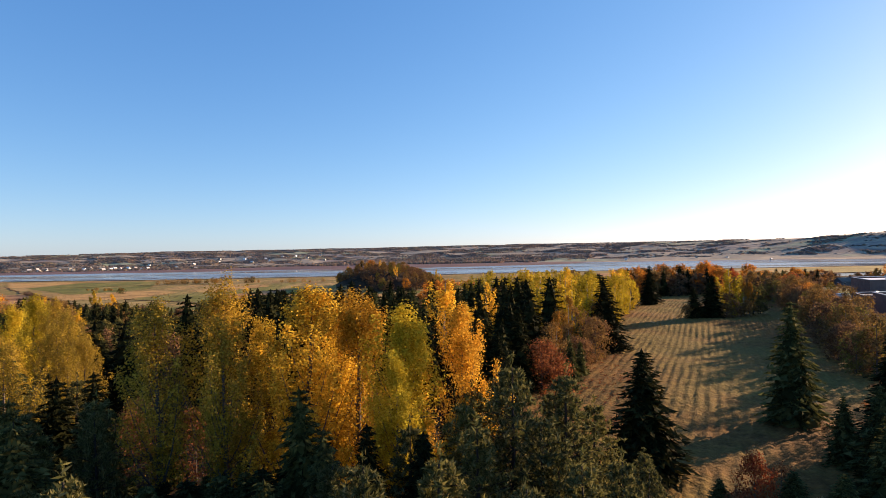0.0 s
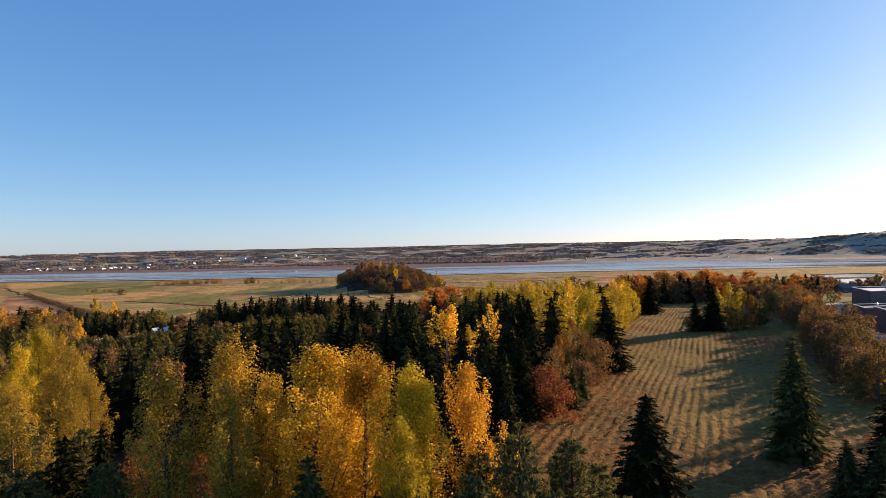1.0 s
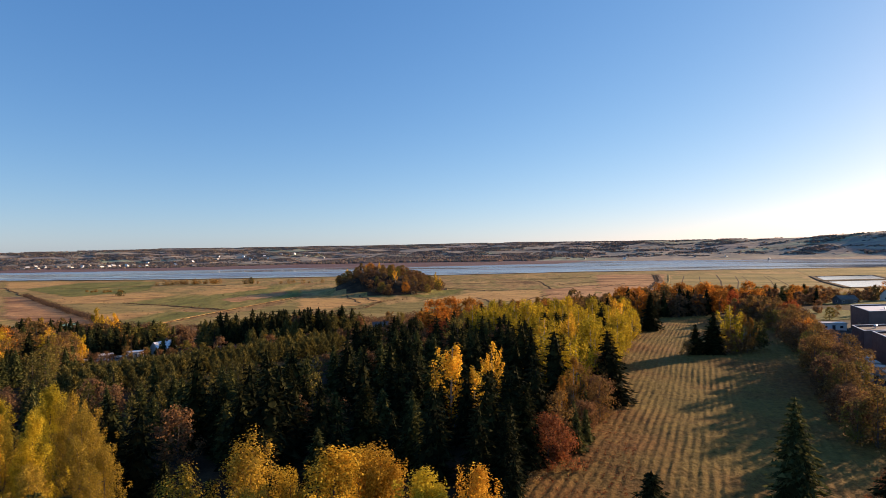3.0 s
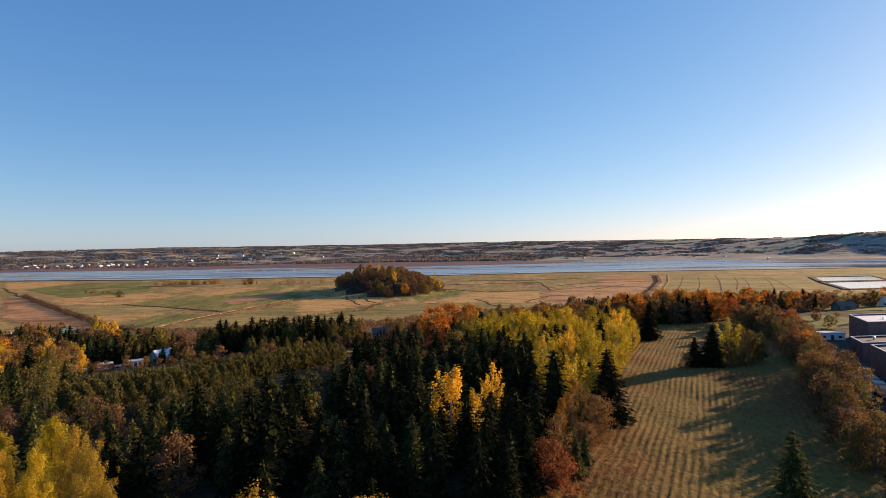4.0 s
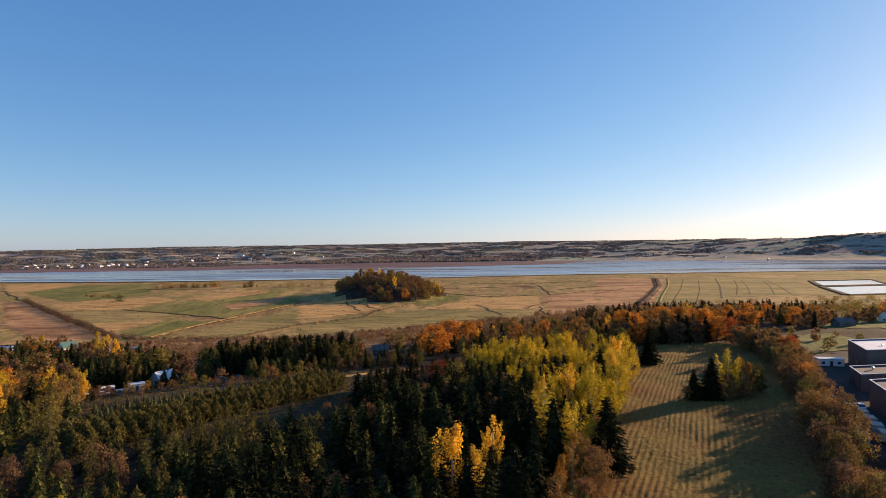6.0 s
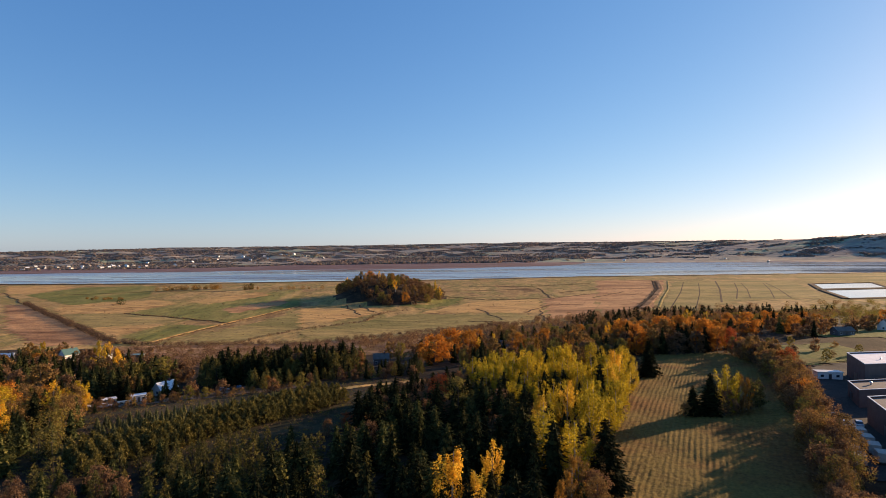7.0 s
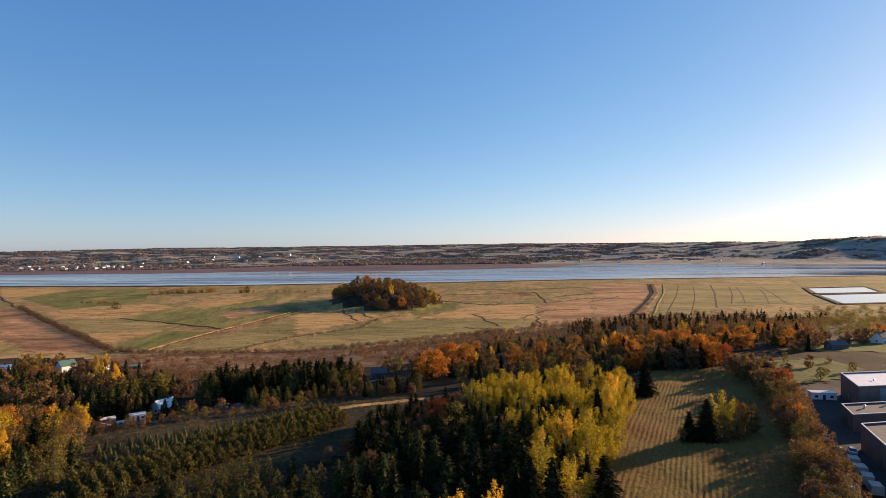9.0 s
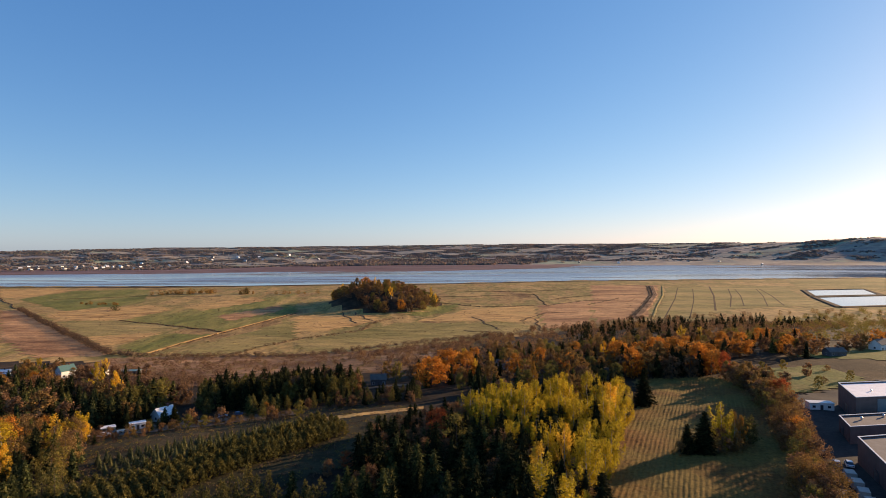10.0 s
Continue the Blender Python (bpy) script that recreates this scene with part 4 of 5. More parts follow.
hero("maple_orange", 220.0, 330.0, 6.5, wide=1.3)
hero("maple_orange", 207.0, 330.0, 5.5, wide=1.3)
hero("maple_red", 122.5, 200.0, 10.0)
hero("tree_tan", 104.6, 165.0, 10.5, wide=1.2)
hero("maple_orange", 101.0, 158.0, 9.0)
hero("tree_tan", 88.0, 130.0, 8.8)
hero("tree_tan", 84.0, 122.0, 8.0, wide=1.2)
hero("spruce_near", -103.6, 212.5, -2.0, wide=1.3)
hero("spruce_green", -106.5, 211.0, -2.2)
hero("spruce_green", -108.0, 203.5, -4.4, wide=1.2)
hero("maple_orange", -70.6, 219.0, -2.8, wide=0.75)
hero("maple_orange", -131.8, 181.0, 3.0, wide=0.8)
hero("poplar_lime", -138.0, 175.0, 2.2)
hero("poplar_lime", -126.0, 172.0, 1.6)
hero("poplar_lime", -144.0, 178.0, 1.0)
hero("maple_orange", -187.0, 262.0, -7.0, wide=0.9)
hero("poplar_gold", -121.0, 186.0, 0.5)

hero("maple_red", -22.0, 143.0, 4.6, wide=1.1)
hero("maple_red", -27.0, 147.0, 3.4, wide=1.2)
hero("maple_red", -17.5, 153.0, 4.6)
hero("tree_russet", -31.0, 140.0, 3.6)
hero("poplar_copper", 11.0, 175.0, 8.6, wide=1.2)
hero("tree_russet", -8.0, 160.0, 6.0, wide=1.1)

# woods
MIXED = [("tree_russet", 3), ("tree_tan", 2.5), ("tree_olive", 2), ("spruce", 3), ("spruce_green", 1), ("maple_orange", 0.5), ("poplar_gold", 0.4), ("poplar_copper", 0.6)]
wood([(-45, 62), (-42, 92), (-28, 120), (-20, 150), (5, 172), (24, 128), (20, 98), (8, 72), (-10, 62)], 3.9,
     [("spruce", 8), ("spruce_green", 3.5), ("tree_russet", 1.0), ("pine", 1.6), ("tree_olive", 1.0)], (0.66, 1.16), 11, 125, group="dark spruce wood")
wood([(-30, 44), (-34, 62), (-8, 66), (10, 70), (10, 44), (2, 40), (-10, 42)], 3.6, [("spruce", 4), ("tree_russet", 2), ("spruce_green", 1)], (0.36, 0.6), 31, 22)
wood([(18, 106), (28, 114), (39, 134), (45, 147), (54, 168), (66, 196), (60, 215), (46, 210), (40, 180), (30, 150), (20, 130)], 6.3,
     [("poplar_lime", 8), ("poplar_gold", 1.6), ("tree_tan", 1.2), ("spruce", 3.2)], (0.66, 1.14), 12, 60, group="yellow poplars of the wood")
wood([(8, 168), (6, 186), (30, 204), (46, 210), (40, 182), (24, 166)], 6.0, [("poplar_lime", 8), ("spruce_green", 2), ("spruce", 2)], (0.8, 1.05), 35, 30, group="yellow poplars of the wood")
wood([(16, 122), (4, 160), (26, 164), (38, 178), (30, 150), (20, 130)], 4.2, [("spruce", 6), ("spruce_green", 3), ("poplar_lime", 1.5), ("tree_russet", 1)], (0.75, 1.0), 36, 50)
wood([(-22, 128), (-24, 172), (4, 196), (8, 172), (-8, 145)], 4.0, [("spruce", 5), ("tree_russet", 3), ("maple_red", 0.5), ("spruce_green", 2)], (0.55, 0.85), 13, 70)
wood([(-70, 60), (-95, 105), (-62, 118), (-40, 96), (-48, 62)], 4.2, [("pine", 5), ("spruce_green", 4), ("tree_olive", 1), ("tree_russet", 1)], (0.55, 0.85), 14, 90)
wood([(-46, 96), (-62, 118), (-48, 132), (-28, 122), (-36, 100)], 3.9, [("pine", 6), ("spruce_green", 2)], (0.55, 0.8), 15, 50)
wood([(-200, 150), (-165, 212), (-124, 192), (-104, 152), (-112, 105), (-150, 90), (-200, 110)], 4.6,
     [("spruce_green", 7), ("pine", 3), ("tree_olive", 2.5), ("poplar_gold", 0.5), ("poplar_lime", 1.6), ("tree_russet", 0.8), ("tree_tan", 0.5), ("spruce", 4), ("maple_orange", 0.4)], (0.78, 1.05), 16, 170)
wood([(-200, 205), (-205, 250), (-175, 275), (-122, 268), (-119, 228), (-128, 206)], 4.6, [("spruce", 5), ("tree_tan", 0.7), ("tree_russet", 2.5), ("poplar_gold", 0.15), ("spruce_green", 5), ("tree_olive", 1.5)], (0.95, 1.25), 17, 110)
wood([(-102, 232), (-112, 262), (-40, 276), (-38, 252), (-62, 234)], 4.3, [("spruce", 6), ("pine", 5), ("tree_russet", 0.8)], (1.0, 1.35), 18, 100, group="dark conifers behind the clearing")
wood([(-60, 227), (-62, 240), (-12, 252), (-10, 228), (-40, 219)], 4.4, [("pine", 5), ("spruce", 3), ("tree_russet", 2)], (0.45, 0.7), 19, 46)
wood([(-98, 222), (-76, 232), (-62, 226), (-72, 215)], 4.0, [("pine", 4), ("spruce_green", 1)], (0.7, 0.9), 32, 10)
wood([(-290, 235), (-300, 325), (-240, 328), (-200, 300), (-178, 270), (-205, 245), (-200, 215)], 5.6, [("tree_russet", 5), ("spruce_green", 2), ("maple_orange", 0.5), ("tree_tan", 2), ("spruce", 1.5), ("tree_olive", 1)], (0.65, 0.95), 20, 110)
wood([(-10, 256), (-30, 300), (-10, 335), (60, 400), (110, 385), (92, 262), (66, 222), (30, 212)], 5.0, MIXED, (0.65, 0.98), 21, 170)
wood([(84, 254), (92, 300), (150, 300), (136, 262), (124, 252)], 4.8, [("spruce", 6), ("tree_tan", 1.5), ("maple_orange", 1.5), ("tree_russet", 2)], (0.9, 1.2), 22, 60)
wood([(98, 300), (100, 400), (180, 425), (250, 372), (204, 318), (150, 298)], 5.4, MIXED, (0.65, 1.0), 23, 150)
wood([(62, 78), (67, 84), (84, 115), (97, 141), (112, 173), (129, 211), (136, 240), (127, 250), (121, 214), (106, 176), (92, 144), (77.5, 118), (58, 82)], 2.9,
     [("tree_russet", 5), ("tree_tan", 3), ("shrub_brown", 1.5), ("tree_olive", 2), ("spruce", 0.5)], (0.58, 0.94), 24, 135, group="hedge along the field")
wood([(57, 54), (66, 76), (88, 108), (94, 100), (72, 56)], 3.6, [("tree_russet", 4), ("spruce_green", 1), ("tree_tan", 2), ("shrub_brown", 2), ("tree_olive", 1)], (0.5, 0.8), 25, 60)
wood([(15, 82), (22, 98), (30, 112), (27, 98), (20, 84)], 3.0, [("tree_tan", 3), ("tree_russet", 3), ("shrub_brown", 1), ("spruce_green", 1.5)], (0.5, 0.8), 26, 24)
# unseen trees off to the right, kept for the shade they cast
wood([(46, 26), (44, 44), (62, 58), (86, 62), (76, 26)], 4.2, [("pine", 3), ("spruce", 4), ("tree_russet", 2)], (0.6, 0.95), 28, 45)
wood([(186, 285), (182, 310), (240, 345), (330, 370), (330, 300), (280, 330), (240, 318), (205, 300)], 7.0, [("tree_tan", 3), ("maple_orange", 0.6), ("tree_russet", 3), ("spruce", 1)], (0.6, 0.95), 33, 50)
wood([(140, 214), (146, 262), (186, 272), (184, 240), (165, 228)], 12.0, [("tree_olive", 2), ("shrub_brown", 2), ("tree_russet", 1)], (0.4, 0.7), 34, 9)
wood([(-135, 188), (-128, 200), (-108, 212), (-100, 205), (-104, 190), (-120, 180)], 4.6, [("tree_russet", 4), ("spruce_green", 1.5), ("tree_tan", 1.5), ("shrub_brown", 2)], (0.28, 0.5), 37, 26)
wood([(-128, 206), (-122, 222), (-116, 226), (-118, 212)], 3.6, [("spruce", 3), ("tree_tan", 1), ("poplar_gold", 1)], (0.7, 0.9), 38, 10)
wood([(-104, 208), (-60, 218), (-50, 208), (-98, 198)], 4.8, [("shrub_brown", 4), ("tree_russet", 1), ("tree_olive", 1)], (0.4, 0.7), 39, 26)
wood([(-250, 322), (-256, 352), (-236, 356), (-236, 330)], 4.5, [("spruce_green", 2), ("tree_russet", 2), ("poplar_gold", 1), ("tree_tan", 1)], (0.7, 1.0), 40, 18)
wood([(-224, 326), (-222, 336), (-180, 346), (-182, 330)], 5.5, [("tree_russet", 2), ("spruce", 1), ("tree_tan", 1), ("poplar_gold", 0.4)], (0.5, 0.9), 41, 14)
wood([(-130, 180), (-112, 166), (-100, 150), (-92, 128), (-98, 110), (-118, 116), (-130, 150)], 4.2, [("spruce_green", 5), ("pine", 3), ("tree_olive", 2), ("poplar_gold", 0.6), ("tree_tan", 0.8)], (0.75, 1.05), 43, 48)
# planted rows
rows = random.Random(5)
for k in range(5):
    for i in range(27):
        f = i / 26
        x, y = -88 + 45 * f + k * 2.4 + rows.uniform(-.4, .4), 127 + 60 * f - k * 2.6 + rows.uniform(-.5, .5)
        plant("young_pine", x, y, rows.uniform(4.4, 6.0), group="rows of planted pines")
for k in range(5):
    for i in range(24):
        f = i / 23
        x, y = -100 + 46 * f + k * 2.2 + rows.uniform(-.4, .4), 158 + 36 * f - k * 3.0 + rows.uniform(-.5, .5)
        plant("sapling_spruce", x, y, rows.uniform(2.8, 3.8), group="rows of small planted conifers")


# ---- joined growth that nobody could count ----
def growth(name, mat, spots, label, per=40, leaf=0.4, seed=3, ragged=0.4, kind="stuff", upright=1.0, pointed=False):
    """Many bushes or trees joined in one mesh: spots are (x, y, height, radius); upright sprays of leaf and twig."""
    rng = np.random.default_rng(seed)
    V, F, n = [], [], 0
    for x, y, h, r in spots:
        z0 = hz(x, y)
        u = rng.uniform(0, 1, per)
        th = rng.uniform(0, 2 * np.pi, per)
        rad = r * np.sqrt(np.maximum(0.03, 1 - (1.9 * u - 0.85) ** 2)) * np.sqrt(rng.uniform(0.15, 1.05, per))
        if pointed:
            rad = r * (1.02 - u) ** 0.85 * np.sqrt(rng.uniform(0.2, 1.05, per))
        P = np.stack([x + rad * np.cos(th), y + rad * np.sin(th), z0 + h * (0.06 + 0.88 * u)], 1)
        ax = np.stack([0.5 * np.cos(th), 0.5 * np.sin(th), np.full(per, upright)], 1) + rng.normal(0, 0.35, (per, 3))
        out = np.stack([np.cos(th) * rad / r, np.sin(th) * rad / r, 1.6 * u - 0.35], 1)
        v, f = leaves(rng, P, leaf * (0.6 + 0.4 * h / 10), 1.7, ax, out)
        V.append(v), F.append(f + n)
        n += len(v)
    return tagged(new(name, mesh_of(name, np.concatenate(V), np.concatenate(F), [mat])), label, "woodland", kind=kind)


def strewn(rng, poly, n, h, r):
    xs, ys = [p[0] for p in poly], [p[1] for p in poly]
    out = []
    while len(out) < n:
        x, y = rng.uniform(min(xs), max(xs)), rng.uniform(min(ys), max(ys))
        if bool(inside(x, y, poly)):
            s = rng.uniform(0.65, 1.15)
            out.append((x, y, h * s, r * s))
    return out


def along(rng, pts, step, wander, h, r):
    out = []
    for (x0, y0), (x1, y1) in zip(pts, pts[1:]):
        n = max(1, int(math.hypot(x1 - x0, y1 - y0) / step))
        for i in range(n):
            f = (i + rng.random()) / n
            s = rng.uniform(0.5, 1.25)
            out.append((x0 + (x1 - x0) * f + rng.uniform(-wander, wander), y0 + (y1 - y0) * f + rng.uniform(-wander, wander), h * s, r * s))
    return out


rs = random.Random(21)
ISLE = [(-184, 975), (-172, 890), (-130, 838), (-74, 785), (-27, 805), (2, 870), (2, 950), (-62, 1010), (-152, 1020)]
FOOT = [(-270, 372), (-262, 478), (-100, 496), (0, 540), (70, 606), (40, 430), (-20, 340), (-130, 300)]
SLOPE_AREA = [(-120, 112), (-135, 205), (-60, 232), (-8, 214), (-26, 150), (-50, 120)]
growth("copse", M_RUSSET, strewn(rs, ISLE, 110, 9, 6.0), "shaded undergrowth of the wooded knoll", 110, 0.85, 31)
wood(ISLE, 13.5, [("tree_olive", 4.5), ("tree_tan", 4), ("poplar_gold", 1.1), ("tree_russet", 3.5), ("maple_orange", 0.25), ("spruce", 0.8)], (1.25, 1.65), 62, 100, False, "trees of the wooded knoll")
growth("scrub_belt", M_TWIG, strewn(rs, FOOT, 420, 3.0, 2.8), "brown scrub belt along the foot of the slope", 90, 0.4, 33)
growth("reed_belt", M_GRASS, strewn(rs, FOOT, 520, 1.4, 2.8), "pale dry reed along the foot of the slope", 50, 0.45, 58)
growth("foot_bushes", M_RUSSET, strewn(rs, FOOT, 120, 4.4, 3.0), "russet bushes along the foot of the slope", 120, 0.42, 59)
growth("scrub_russet", M_RUSSET, strewn(rs, [(-30, 320), (-80, 450), (60, 600), (250, 720), (420, 760), (420, 560), (260, 420), (90, 390)], 560, 6.5, 3.8), "russet scrub woodland at the foot of the slope", 120, 0.6, 34)
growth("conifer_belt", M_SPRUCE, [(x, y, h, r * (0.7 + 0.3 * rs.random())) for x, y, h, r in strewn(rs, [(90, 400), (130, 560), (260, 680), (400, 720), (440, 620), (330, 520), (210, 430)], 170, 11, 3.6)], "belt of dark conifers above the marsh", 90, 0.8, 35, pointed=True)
growth("olive_belt", M_OLIVE_L, strewn(rs, [(210, 420), (420, 700), (620, 820), (700, 760), (520, 480), (330, 380)], 300, 6, 4.2), "olive and brown scrub near the ponds", 150, 0.55, 36)
growth("tan_belt", M_TAN, strewn(rs, [(-20, 320), (60, 500), (200, 640), (560, 800), (720, 740), (480, 440), (240, 370)], 200, 7, 3.6), "half-bare autumn trees below the slope", 150, 0.55, 37)
growth("slope_russet", M_RUSSET, strewn(rs, [(-250, 262), (-262, 372), (-130, 330), (-118, 270), (-175, 268)], 260, 5, 3.0), "russet scrub among the houses", 60, 0.5, 54)
growth("brush", M_TWIG, strewn(rs, SLOPE_AREA, 1100, 0.9, 1.2), "low brown brush and dead grass on the slope", 20, 0.26, 51)
growth("brush_green", M_OLIVE_L, strewn(rs, SLOPE_AREA, 900, 0.7, 1.1), "low olive brush on the slope", 18, 0.24, 52)
growth("field_margin", M_GRASS, along(rs, FIELD + FIELD[:1], 0.7, 1.6, 0.7, 0.6), "tall dry grass along the field margin", 14, 0.26, 53)
growth("field_weeds", M_RUST_RED, strewn(rs, [(4, 48), (7, 64), (14, 79), (20, 92), (26, 104), (31, 104), (27, 84), (21, 66), (15, 50)], 420, 0.35, 0.9), "low rusty weeds along the hay field margin", 14, 0.24, 57)
HEDGE = [(-641, 863), (-484, 694), (-373, 578), (-289, 490), (-255, 480)]
growth("hedge_row", M_TWIG, along(rs, HEDGE, 1.7, 3.5, 4.6, 3.4), "overgrown brown hedge across the plain", 120, 0.42, 38)
growth("plain_edge_hedge", M_TWIG, along(rs, [(-255, 482), (-168, 478), (-105, 482), (-42, 530), (12, 562), (74, 600)], 2.0, 4, 3.6, 3.0), "brown hedge along the edge of the plain", 100, 0.38, 39)
growth("plain_bushes", M_TAN, along(rs, [(-560, 1120), (-480, 1165), (-455, 1150)], 4, 9, 10, 5) + along(rs, [(-400, 1130), (-375, 1150)], 5, 6, 12, 5) + along(rs, [(-600, 945), (-520, 920)], 10, 8, 5, 4)
       + along(rs, [(-330, 1130), (-250, 1150)], 12, 8, 8, 5), "brown bushes scattered over the marsh fields", 320, 0.5, 40)
growth("plain_evergreens", M_SPRUCE_G, [(-477, 835, 10, 6), (-490, 850, 7, 5)] + along(rs, [(-398, 1128), (-378, 1145)], 9, 4, 12, 5), "dark bushes standing alone on the plain", 320, 0.5, 42)
growth("rough_tufts", M_TWIG, along(rs, [(-253, 494), (-247, 551), (-236, 612), (-202, 793)], 3, 2, 1.3, 2.0) + along(rs, [(-179, 478), (-171, 514), (-145, 564), (-89, 623), (-76, 711), (-48, 736)], 2.4, 2.4, 2.2, 2.4)
       + along(rs, [(-410, 722), (-310, 666), (-240, 620)], 3, 1.2, 1.6, 1.6), "rough growth along the field tracks", 34, 0.45, 41)

PLAIN_AREA = [(-560, 800), (-300, 530), (-120, 500), (60, 610), (250, 740), (500, 1330), (300, 1430), (-300, 1380)]
growth("marsh_tufts", M_TWIG, strewn(rs, PLAIN_AREA, 1500, 1.0, 2.0), "scattered brown tufts over the marsh meadows", 12, 0.5, 71)


def strip(name, pts, width, mat, label, lift=0.5):
    """A low bank along a line over the plain, with sloping sides."""
    V, F = [], []
    for i, (x, y) in enumerate(pts):
        a, b = pts[max(0, i - 1)], pts[min(len(pts) - 1, i + 1)]
        dx, dy = b[0] - a[0], b[1] - a[1]
        n = math.hypot(dx, dy)
        ox, oy = -dy / n * width / 2, dx / n * width / 2
        z = hz(x, y)
        V += [(x + ox, y + oy, z - 0.3), (x + ox * .55, y + oy * .55, z + lift), (x - ox * .55, y - oy * .55, z + lift), (x - ox, y - oy, z - 0.3)]
        if i:
            k = 4 * i
            F += [(k - 4 + j, k + j, k + j + 1, k - 3 + j) for j in range(3)]
    return tagged(new(name, mesh_of(name, V, F, [mat])), label, "bank", kind="structure")


DITCHES = [[(-410, 722), (-310, 666), (-238, 622)], [(-139, 797), (-101, 687)], [(-120, 796), (-85, 711)], [(5, 940), (66, 877), (153, 893)], [(46, 747), (67, 629)], [(192, 1116), (173, 893)], [(124, 718), (113, 618)],
           [(26, 620), (65, 610)], [(173, 893), (260, 980), (330, 960)], [(200, 1000), (300, 1090), (420, 1110)], [(240, 900), (330, 1020)], [(-700, 1030), (-560, 1100), (-420, 1090)], [(-840, 1080), (-650, 870)],
           [(100, 700), (150, 790), (200, 800)], [(-40, 1050), (90, 1080), (190, 1110)], [(60, 1200), (180, 1180), (330, 1260)]]
bends = random.Random(3)
for i, d in enumerate(DITCHES):
    fine = []
    for (x0, y0), (x1, y1) in zip(d, d[1:]):
        n = 18
        fine += [(x0 + (x1 - x0) * j / n + 2.0 * math.sin(j * 0.7 + i) + bends.uniform(-1, 1), y0 + (y1 - y0) * j / n + 2.0 * math.cos(j * 0.55 + i) + bends.uniform(-1, 1)) for j in range(n)]
    strip("ditch_%d" % (i + 1), fine + [d[-1]], 2.6, M_DITCH, "dark reedy ditch across the marsh", 0.5)
strip("track_1", [(-258, 494), (-252, 551), (-241, 612), (-207, 793)], 3.5, M_STRAW, "pale track between the meadows", 0.45)
strip("dyke_1", [(262, 735), (330, 880), (420, 1080), (512, 1340)], 13, M_HEATH, "russet grassy dyke between the marsh fields", 1.4)
strip("dyke_2", [(274, 715), (345, 880), (435, 1080), (540, 1345)], 3.2, M_OLIVE, "olive grass track along the dyke", 0.8)
strip("dyke_3", [(254, 740), (322, 880), (410, 1080), (498, 1330)], 4.5, M_DITCH, "dark ditch beside the dyke", 0.8)
for i, (a, b) in enumerate([((294, 726), (550, 1281)), ((327, 725), (566, 1240)), ((404, 812), (642, 1320)), ((453, 864), (644, 1237)), ((479, 872), (658, 1236)), ((515, 870), (705, 1234)), ((547, 880), (712, 1234))]):
    strip("drain_%d" % (i + 1), [a, ((a[0] + b[0]) / 2 + 4, (a[1] + b[1]) / 2), b], (2.6, 2.2, 4.6, 3.0, 2.4, 2.4, 3.0)[i], M_DITCH, "narrow dark drain between strip fields", 0.35)
growth("ditch_reeds", M_TWIG, [q for d in DITCHES for q in along(rs, d, 5, 2.2, 1.3, 1.5)], "brown reeds along the marsh ditches", 16, 0.4, 72)
growth("dyke_growth", M_TWIG, along(rs, [(258, 738), (326, 880), (416, 1080), (505, 1335)], 1.6, 7, 2.4, 2.4), "brown rough growth over the dyke", 40, 0.4, 73)
strip("sea_bank", [(-1400, 1395), (-659, 1350), (-314, 1410), (8, 1445), (370, 1550), (700, 1590), (1400, 1690), (2400, 1760)], 22, M_DITCH, "dark bank of mud and reed along the river", 1.2)


def mud_bar(name, x, y, length, width, turn):
    """A long low lens of mud that breaks the water."""
    n = 40
    c, s = math.cos(radians(turn)), math.sin(radians(turn))
    V, F = [], []
    for i in range(n + 1):
        u = 2 * i / n - 1
        w = width / 2 * math.sqrt(max(0, 1 - u * u)) * (0.75 + 0.25 * math.sin(9 * u + x)) + 0.3
        o = 0.4 * width * math.sin(3.1 * u + y)
        for k, z in ((-1, WATER - 0.3), (-0.5, WATER + 0.35), (0.5, WATER + 0.35), (1, WATER - 0.3)):
            px, py = u * length / 2, o + k * w
            V.append((x + px * c - py * s, y + px * s + py * c, z))
        if i:
            q = 4 * i
            F += [(q - 4 + j, q + j, q + j + 1, q - 3 + j) for j in range(3)]
    tagged(new(name, mesh_of(name, V, F, [M_MUD])), "low brown mud bar breaking the river surface", "mud bar", kind="structure")


bars = random.Random(12)
for i, (bx, by, bl, bw) in enumerate([(-900, 1490, 260, 10), (-620, 1500, 300, 9), (-480, 1560, 220, 14), (-330, 1540, 260, 12), (-180, 1580, 280, 18), (-760, 1620, 320, 12), (-80, 1660, 240, 14), (120, 1640, 200, 10), (-1080, 1560, 260, 12),
                                      (-300, 2300, 500, 120), (60, 2480, 460, 60), (-560, 2080, 420, 60), (560, 1790, 260, 20), (-1250, 1700, 300, 14),
                                      (-980, 1520, 420, 8), (-700, 1545, 460, 7), (-420, 1620, 380, 9), (-560, 1680, 520, 8), (-240, 1720, 420, 12), (-820, 1760, 420, 10), (20, 1600, 340, 8), (-1150, 1640, 380, 10), (-120, 1900, 700, 40), (330, 2050, 420, 16)]):
    mud_bar("mud_bar_%d" % (i + 1), bx, by, bl, bw, bars.uniform(-3, 7))


